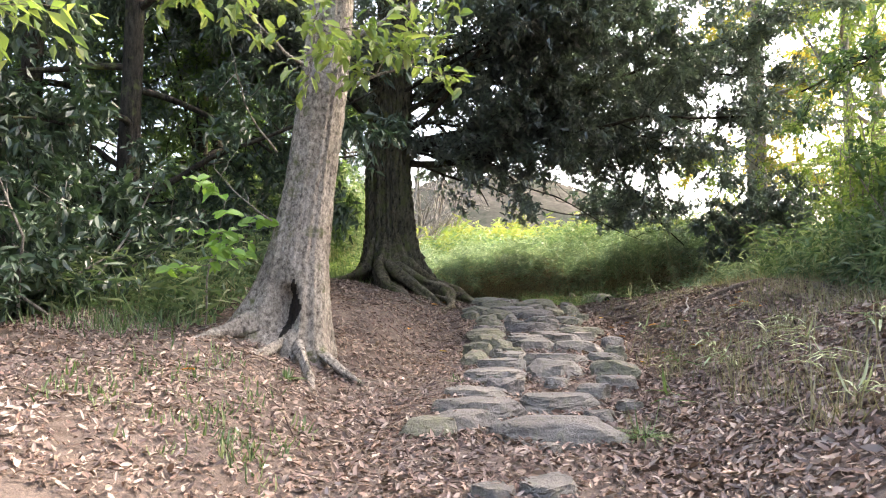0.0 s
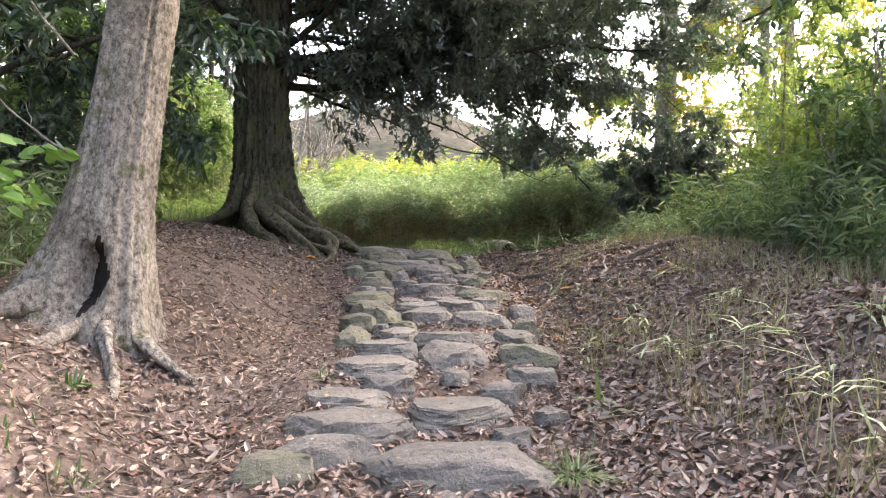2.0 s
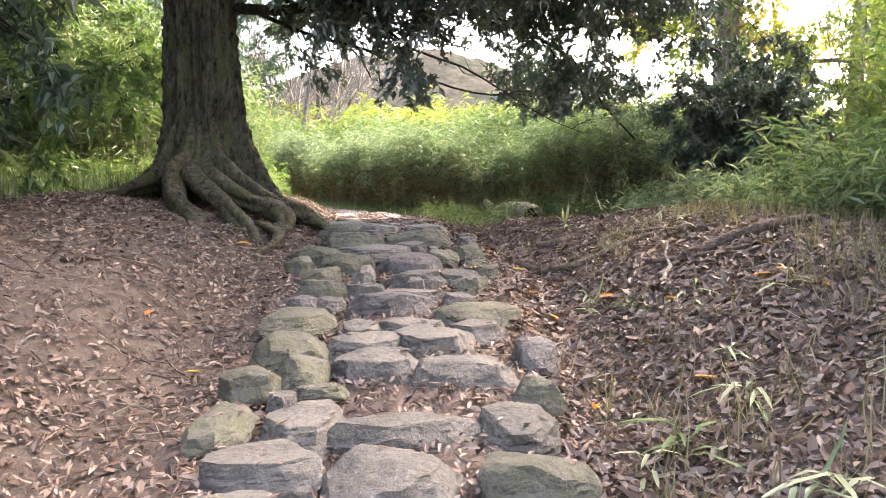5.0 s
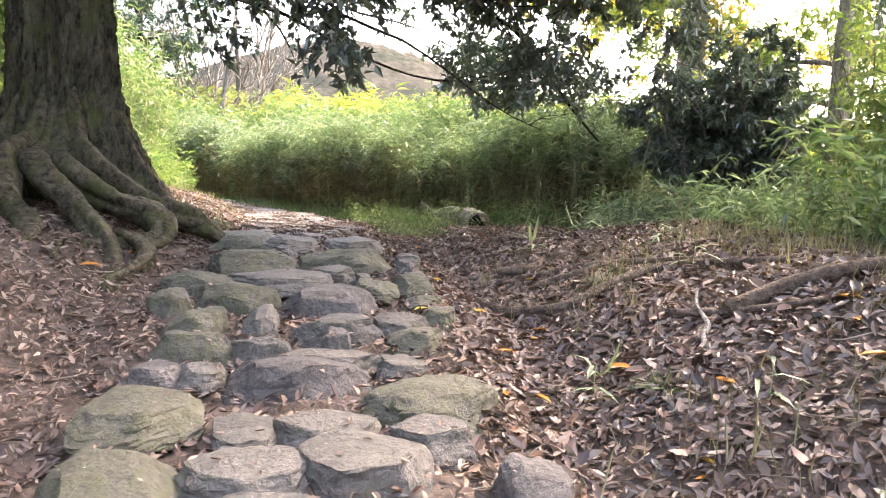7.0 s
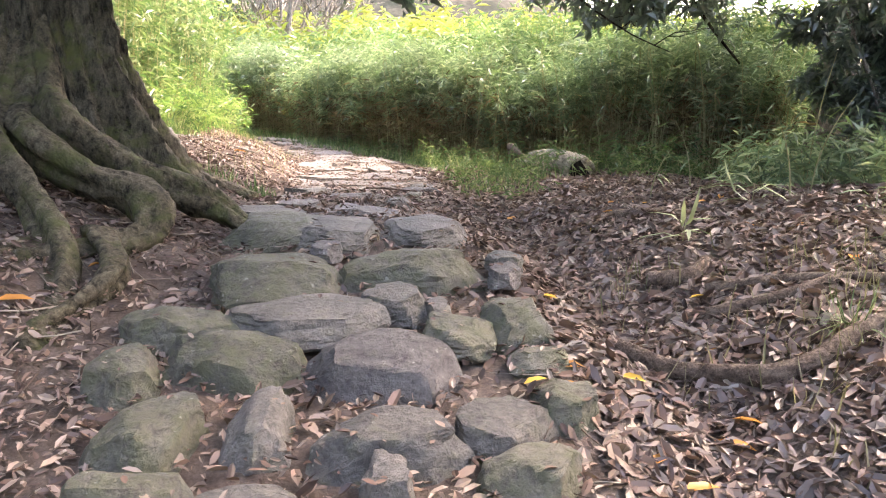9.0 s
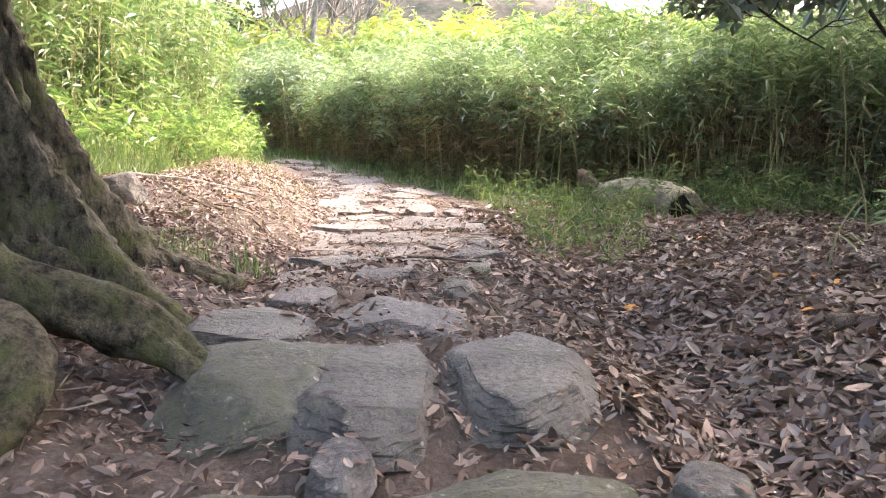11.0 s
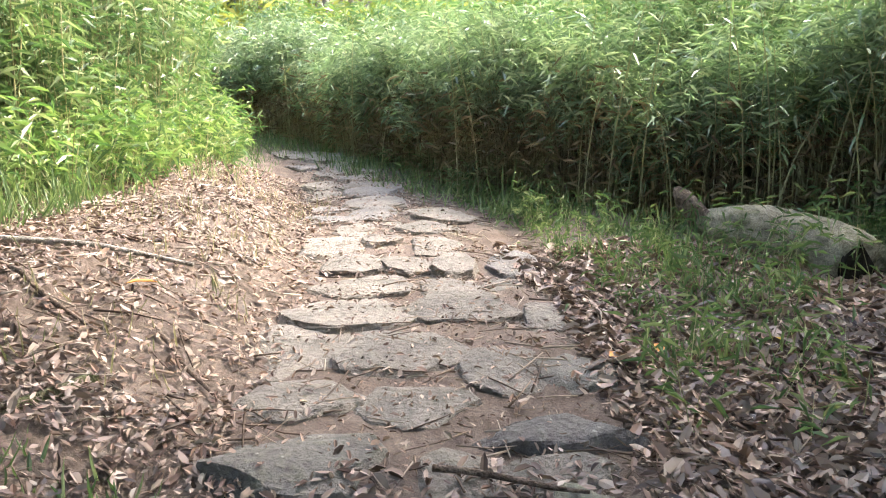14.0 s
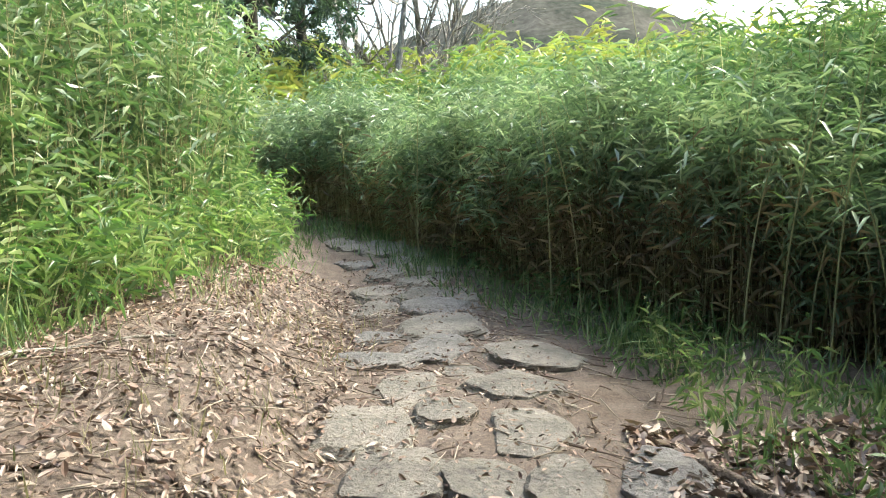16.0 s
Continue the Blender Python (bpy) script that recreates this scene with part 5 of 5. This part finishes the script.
litter("leaf_litter", 30000, 1.2, 5.5, 3.5, 9.5, 0.074, 51, "brown and pinkish dead leaves covering the bank", off_path)
litter("leaf_litter", 52000, 1.8, 5.2, 9.5, 18.5, 0.078, 52, "brown and pinkish dead leaves drifted beside the path", off_path)
litter("leaf_litter", 30000, -4.5, 0.6, 3.5, 10, 0.054, 53, "thin brown dead leaves on the bare bank", off_path)
litter("leaf_litter", 26000, -3, 0.9, 10, 15.6, 0.054, 54, "brown dead leaves between the roots and the path", off_path)
litter("leaf_litter", 30000, -3, 0.9, 15.2, 22, 0.044, 57, "thin brown dead leaves on the trodden verge", off_path)
litter("leaf_litter", 22000, -0.6, 2.4, 4, 15.2, 0.06, 55, "dead leaves caught between the stones", lambda x, y, g: path_cover(x, y) > 0.5, 0.03)
litter("leaf_litter", 11000, -0.6, 2.4, 15, 23, 0.036, 59, "small leaf scraps on the worn path", lambda x, y, g: path_cover(x, y) > 0.5, 0.03)
litter("leaf_litter", 2500, -1.0, 2.0, 3.0, 6.5, 0.08, 56, "dead leaves lying round the lowest stones", None)


def single_leaf(x, y, length, ang, mat, label, seed, lift=0.02):
    g = np.random.default_rng(seed)
    z = float(ground_z(x, y)) + lift
    v, t = leaf_arrays(np.array([[0, 0, 0.0]]), np.array([[math.cos(radians(ang)), math.sin(radians(ang)), g.uniform(0, 0.25)]]), np.array([[g.normal(0, 0.2), g.normal(0, 0.2), 1.0]]), length, length * 0.36, 0.2, 0.12, True)
    ob = new("fallen_leaf", mesh_arrays("fallen_leaf", v, t, mat, True))
    ob.location = (x, y, z)
    tagged(ob, label, "leaf", "large fallen leaves")


strewn = np.random.default_rng(77)
PLACED = [(strewn.uniform(2.1, 4.2), strewn.uniform(8.2, 16.5), strewn.uniform(0, 360)) for _ in range(46)]
ORANGE = "large orange-brown leaf fallen among smaller dead leaves"
for n, (x, y, ang) in enumerate([(0.92, 6.5, 70), (1.12, 6.42, 10), (0.98, 6.55, 150), (2.72, 10.2, -30), (2.35, 10.5, 15), (2.3, 10.62, 40), (1.95, 11.05, 20), (2.02, 11.0, 0), (3.1, 9.5, -50), (2.25, 9.9, 80),
                                (2.4, 10.0, -60), (-0.45, 9.6, 80), (-0.05, 9.0, 10), (3.9, 12.6, 0), (4.1, 12.4, 20), (2.05, 9.2, 70), (-0.3, 14.6, 0), (-0.1, 16.4, 30), (2.9, 13.4, 60), (3.3, 15.1, 80), (2.6, 8.7, -70), (0.0, 12.1, 60), (-0.2, 11.6, 20), (-2.0, 5.6, 60), (2.85, 9.0, 100), (3.6, 16.2, 10)] + PLACED):
    single_leaf(x, y, 0.15 if n % 3 else 0.11, ang, MAT_ORANGE if n % 6 else MAT_YELLOW, ORANGE if n % 6 else "yellow leaf fallen on the litter", 600 + n, 0.05 if -0.1 < x < 2.1 else 0.025)


def grass(name, fn, n, length, mat, label, seed, width=0.006, clump=6, keep=None):
    g = np.random.default_rng(seed)
    c = fn(g, n)
    i = np.repeat(np.arange(n), clump)
    xy = c[i] + g.normal(0, 0.06, (n * clump, 2))
    if keep is not None:
        xy = xy[keep(xy[:, 0], xy[:, 1])]
    patch = np.sin(xy[:, 0] * 3.1 + 1.3 * np.sin(xy[:, 1] * 2.3)) + np.sin(xy[:, 1] * 2.7 + seed) + g.normal(0, 1.2, len(xy))
    xy = xy[patch > -0.3]
    m = len(xy)
    P = np.column_stack([xy, ground_z(xy[:, 0], xy[:, 1]) - 0.005])
    D = unit(np.column_stack([g.normal(0, 1.0, m), g.normal(0, 1.0, m), g.uniform(0.4, 1.3, m)]))
    N = unit(np.column_stack([-D[:, 0], -D[:, 1], np.full(m, 0.4)]) + g.normal(0, 0.2, (m, 3)))
    L = length * g.uniform(0.35, 1.0, m) * g.uniform(0.8, 1.7, m)
    v, t = leaf_arrays(P, D, -N, L, width * g.uniform(0.7, 1.4, m), 0.2, 0.45, True)
    ob = new(name, mesh_arrays(name, v, t, mat, False))
    return tagged(ob, label, "grass", kind="stuff")


grass("grass", along(HEDGE_R, -1.0, 0.4, 0.7), 2300, 0.19, MAT_GRASS, "green grass along the foot of the hedge", 71, 0.012, keep=lambda x, y: ~((x > 3.75) & (x < 4.5) & (y > 16.7) & (y < 17.5)))
grass("grass", along([(2.35, 16.2), (2.5, 17.4), (2.2, 19.0), (1.6, 21.2), (0.6, 23.4)], -0.9, 0.05, 1.0), 400, 0.12, MAT_GRASS, "low green weeds between path and hedge", 72, 0.017)
grass("grass", box(2.9, 3.6, 16.9, 18.9), 110, 0.2, MAT_GRASS, "green grass growing round the fallen log", 81, 0.012)
stand("weeds", along([(2.3, 15.6), (2.45, 16.4), (2.5, 17.4), (2.2, 19.0), (1.6, 21.2), (0.6, 23.4)], -0.75, 0.12, 1.0), 250, 0.27, 14, 0.09, 0.013, MAT_GRASS, "leafy green weeds between the path and the hedge", 20, 0.002, 0.3, 0.1, True, 1.0)
stand("weeds", box(3.2, 4.9, 17.0, 18.7), 80, 0.36, 12, 0.1, 0.012, MAT_GRASS, "thin leafy weeds growing round the fallen log", 25, 0.002, 0.25, 0.2, True, 1.0)
stand("weeds", box(4.35, 5.6, 16.9, 18.5), 120, 0.34, 14, 0.11, 0.014, MAT_GRASS, "leafy green weeds growing round the fallen log", 21, 0.002, 0.3, 0.1, True, 1.0)
grass("grass", along(LEFTB, -0.9, 0.6, 0.8), 1500, 0.15, MAT_GRASS, "green grass under the bamboo", 73, 0.012)
grass("grass", box(-4.8, -2.4, 6.8, 12.5), 1300, 0.2, MAT_GRASS, "dark green grass at the wood's edge", 74, 0.012)
grass("grass", box(-4.5, -1.2, 13.5, 19), 1800, 0.28, MAT_GRASS, "dark green grass behind the big tree", 75, 0.012)
grass("grass", box(-2.8, -1.0, 4.2, 6.6), 60, 0.1, MAT_GRASS, "sparse low weeds among dead leaves", 76, 0.014, 14)
grass("dry_grass", box(2.2, 4.6, 4.2, 9.0), 380, 0.24, MAT_DRYGRASS, "dry straggling grass hanging on the bank", 77, 0.007, 7)
grass("dry_grass", box(2.6, 4.6, 9.0, 12.5), 150, 0.16, MAT_DRYGRASS, "dry grass tufts on the leafy bank", 78, 0.006, 7)
grass("dry_grass", box(-0.9, 0.3, 15.5, 21.5), 200, 0.12, MAT_DRYGRASS, "dry grass on the trodden verge", 79, 0.006, 6)
grass("dry_grass", along([(4.6, 12.4), (4.5, 10.8), (4.2, 9.6), (3.9, 8.2), (3.6, 6.5)], -0.3, 0.9, 1.0), 500, 0.15, MAT_DRYGRASS, "dry grass along the crest of the bank", 80, 0.008, 7)


grass("weeds", box(-0.15, 0.45, 14.6, 15.15), 26, 0.11, MAT_GRASS, "bluish green weeds on a mossy root", 82, 0.011, 8)


def tuft(x, y, n, length, width, mat, label, seed, name="grass_tuft", spread_k=0.8, rise=0.0):
    g = np.random.default_rng(seed)
    z = float(ground_z(x, y))
    a = g.uniform(0, 6.283, n)
    D = np.column_stack([np.cos(a) * spread_k, np.sin(a) * spread_k, g.uniform(0.5, 1.3, n) if n > 12 else g.uniform(0.05, 0.6, n)])
    N = np.column_stack([-np.cos(a), -np.sin(a), np.full(n, 0.7)])
    L = length * g.uniform(0.6, 1.2, n)
    v, t = leaf_arrays(np.column_stack([g.normal(0, 0.02, n), g.normal(0, 0.02, n), np.zeros(n) if n > 12 else rise + g.uniform(0.02, 0.16, n)]), D, -N * np.array([1, 1, -1]), L, width, 0.15, 0.4, True)
    if n <= 12:
        ob = thing(name, (x, y, z), label, "plant", "bank plants")
        part("stem", mesh_arrays("stem", *tube_arrays([(0, 0, -0.03), (0.01, 0, 0.08 + 0.5 * rise), (0.02, 0.01, 0.17 + rise)], [0.004, 0.003, 0.002], 5), MAT_STALK), ob)
        for k in range(n):
            part("leaf", mesh_arrays("leaf", v[k * 8:k * 8 + 8], t[:8], mat, True), ob)
        return
    ob = new(name, mesh_arrays(name, v, t, mat, True))
    ob.location = (x, y, z)
    tagged(ob, label, "plant", "bank plants")


tuft(1.5, 5.5, 150, 0.3, 0.007, MAT_GRASS, "fine green grass tuft beside the stones", 90, spread_k=1.7)
tuft(2.37, 5.37, 9, 0.3, 0.024, MAT_SASA, "pale-leaved bamboo sprig on a thin stem", 91, "bamboo_sprig", rise=0.4)
tuft(2.25, 4.5, 8, 0.26, 0.022, MAT_SASA, "pale-leaved bamboo sprig on a thin stem", 92, "bamboo_sprig", rise=0.4)
tuft(2.45, 7.6, 8, 0.3, 0.03, MAT_GRASS, "green-leaved bamboo sprig beside the path", 105, "bamboo_sprig", rise=0.08)
for n, (x, y) in enumerate(((2.7, 6.9), (3.3, 5.5), (2.55, 4.5), (3.5, 7.4), (2.9, 7.9), (3.2, 4.3))):
    tuft(x, y, 8 + n % 3, 0.3, 0.026, MAT_SASA, "small pale-leaved bamboo sprig on the bank", 110 + n, "bamboo_sprig")
tuft(1.95, 6.2, 7, 0.26, 0.03, MAT_GRASS, "small green-leaved sprig by the path", 93, "bamboo_sprig")
tuft(3.1, 6.2, 8, 0.34, 0.026, MAT_SASA, "small pale-leaved bamboo sprig on the bank", 94, "bamboo_sprig")
tuft(2.95, 9.6, 40, 0.16, 0.008, MAT_GRASS, "small grass tuft on the leafy bank", 95, spread_k=1.6)
tuft(3.35, 11.2, 50, 0.2, 0.006, MAT_GRASS, "small grass tuft on the leafy bank", 96, spread_k=1.6)
tuft(3.28, 12.75, 10, 0.3, 0.03, MAT_SASA, "small leafy bamboo sprig at the hedge", 97, "bamboo_sprig")
tuft(4.0, 13.3, 10, 0.4, 0.03, MAT_SASA, "small leafy bamboo sprig at the hedge", 98, "bamboo_sprig")
tuft(2.25, 19.4, 8, 0.36, 0.016, MAT_GRASS, "thin weed standing at the hedge's foot", 99, "weed", 0.4)
tuft(2.0, 19.9, 8, 0.36, 0.016, MAT_GRASS, "thin weed standing at the hedge's foot", 100, "weed", 0.4)
tuft(0.15, 7.0, 60, 0.1, 0.01, MAT_GRASS, "low green weeds beside the stones", 101, spread_k=1.6)
tuft(-1.35, 6.35, 60, 0.13, 0.02, MAT_GRASS, "low green weed below the tree", 102, spread_k=1.6)


def sapling():
    g = np.random.default_rng(61)
    x, y = -2.4, 7.7
    z = float(ground_z(x, y))
    plant = thing("sapling", (0, 0, 0), "young sapling with large bright green leaves", "plant")
    stem = wander((x - 0.1, y, z - 0.05), (0.15, -0.1, 1), 1.45, 8, 0.06, 0.0, g)
    v, t = tube_arrays(stem, np.linspace(0.012, 0.005, 9), 6)
    part("stem", mesh_arrays("stem", v, t, MAT_BARK_GREY), plant)
    leaves = []
    for k in range(13):
        tw = wander(stem[4 + k % 5], (g.normal(0, 1), g.normal(0, 1) - 0.3, 0.15), 0.42, 4, 0.15, 0, g)
        v, t = tube_arrays(tw, np.linspace(0.005, 0.002, 5), 4)
        part("twig", mesh_arrays("twig", v, t, MAT_BARK_GREY), plant)
        n = 8
        P = tw[g.integers(1, 5, n)]
        D = np.column_stack([g.normal(0, 1, n), g.normal(-0.3, 0.8, n), g.normal(-0.25, 0.3, n)])
        N = unit(g.normal(0, 0.3, (n, 3)) + np.array([0, -0.6, 0.9]))
        L = 0.15 * g.uniform(0.7, 1.25, n)
        leaves.append((P, D, N, L, L * 0.62))
    crown("leaves", leaves, MAT_SAPLING, plant, "", True)


sapling()


def twig_debris(n, x0, x1, y0, y1, seed, label):
    """Short broken twigs strewn over the ground."""
    g = np.random.default_rng(seed)
    chunks = []
    for _ in range(n):
        x, y, a, l = g.uniform(x0, x1), g.uniform(y0, y1), g.uniform(0, 6.28), g.uniform(0.05, 0.3)
        k = np.linspace(-0.5, 0.5, 3)
        px, py = x + k * l * math.cos(a), y + k * l * math.sin(a) + g.normal(0, 0.01, 3)
        chunks.append(np.column_stack([px, py]))
    P = np.array(chunks)
    Z = ground_z(P[..., 0], P[..., 1]) + 0.012 + g.uniform(0, 0.02, (n, 1))
    arrays = [tube_arrays(np.column_stack([P[k], Z[k]]), np.array([1, 0.8, 0.5]) * g.uniform(0.002, 0.006), 4) for k in range(n)]
    v, t = join(arrays)
    tagged(new("twig_debris", mesh_arrays("twig_debris", v, t, MAT_STICKS)), label, "twigs", kind="stuff")


MAT_STICKS = leaf_material("broken_twigs", [(0.07, 0.05, 0.04), (0.2, 0.15, 0.12), (0.38, 0.33, 0.28)], 0.0, 0.6, 0.02)
twig_debris(1600, -2.8, 0.3, 4.5, 13, 801, "short dry twigs strewn on the bare bank")
twig_debris(1800, 1.9, 4.6, 4.5, 18, 802, "short dry twigs strewn among dead leaves")
twig_debris(2200, -1.6, 2.2, 13, 22, 803, "short dry twigs strewn over path and verge")

for n, (x, y) in enumerate(((2.75, 5.2), (3.3, 5.6), (2.6, 7.0), (3.4, 7.4), (3.05, 8.4), (2.9, 6.6), (3.6, 8.8), (2.7, 9.9), (3.2, 9.2), (3.8, 10.9), (4.1, 11.9), (4.4, 12.6), (2.3, 7.6))):
    tuft(x, y, 5 + n % 4, 0.2 + 0.03 * (n % 3), 0.024, MAT_SASA if n % 3 == 0 else MAT_BAMBOO, "small green bamboo sprig among dead leaves", 850 + n, "bamboo_sprig")
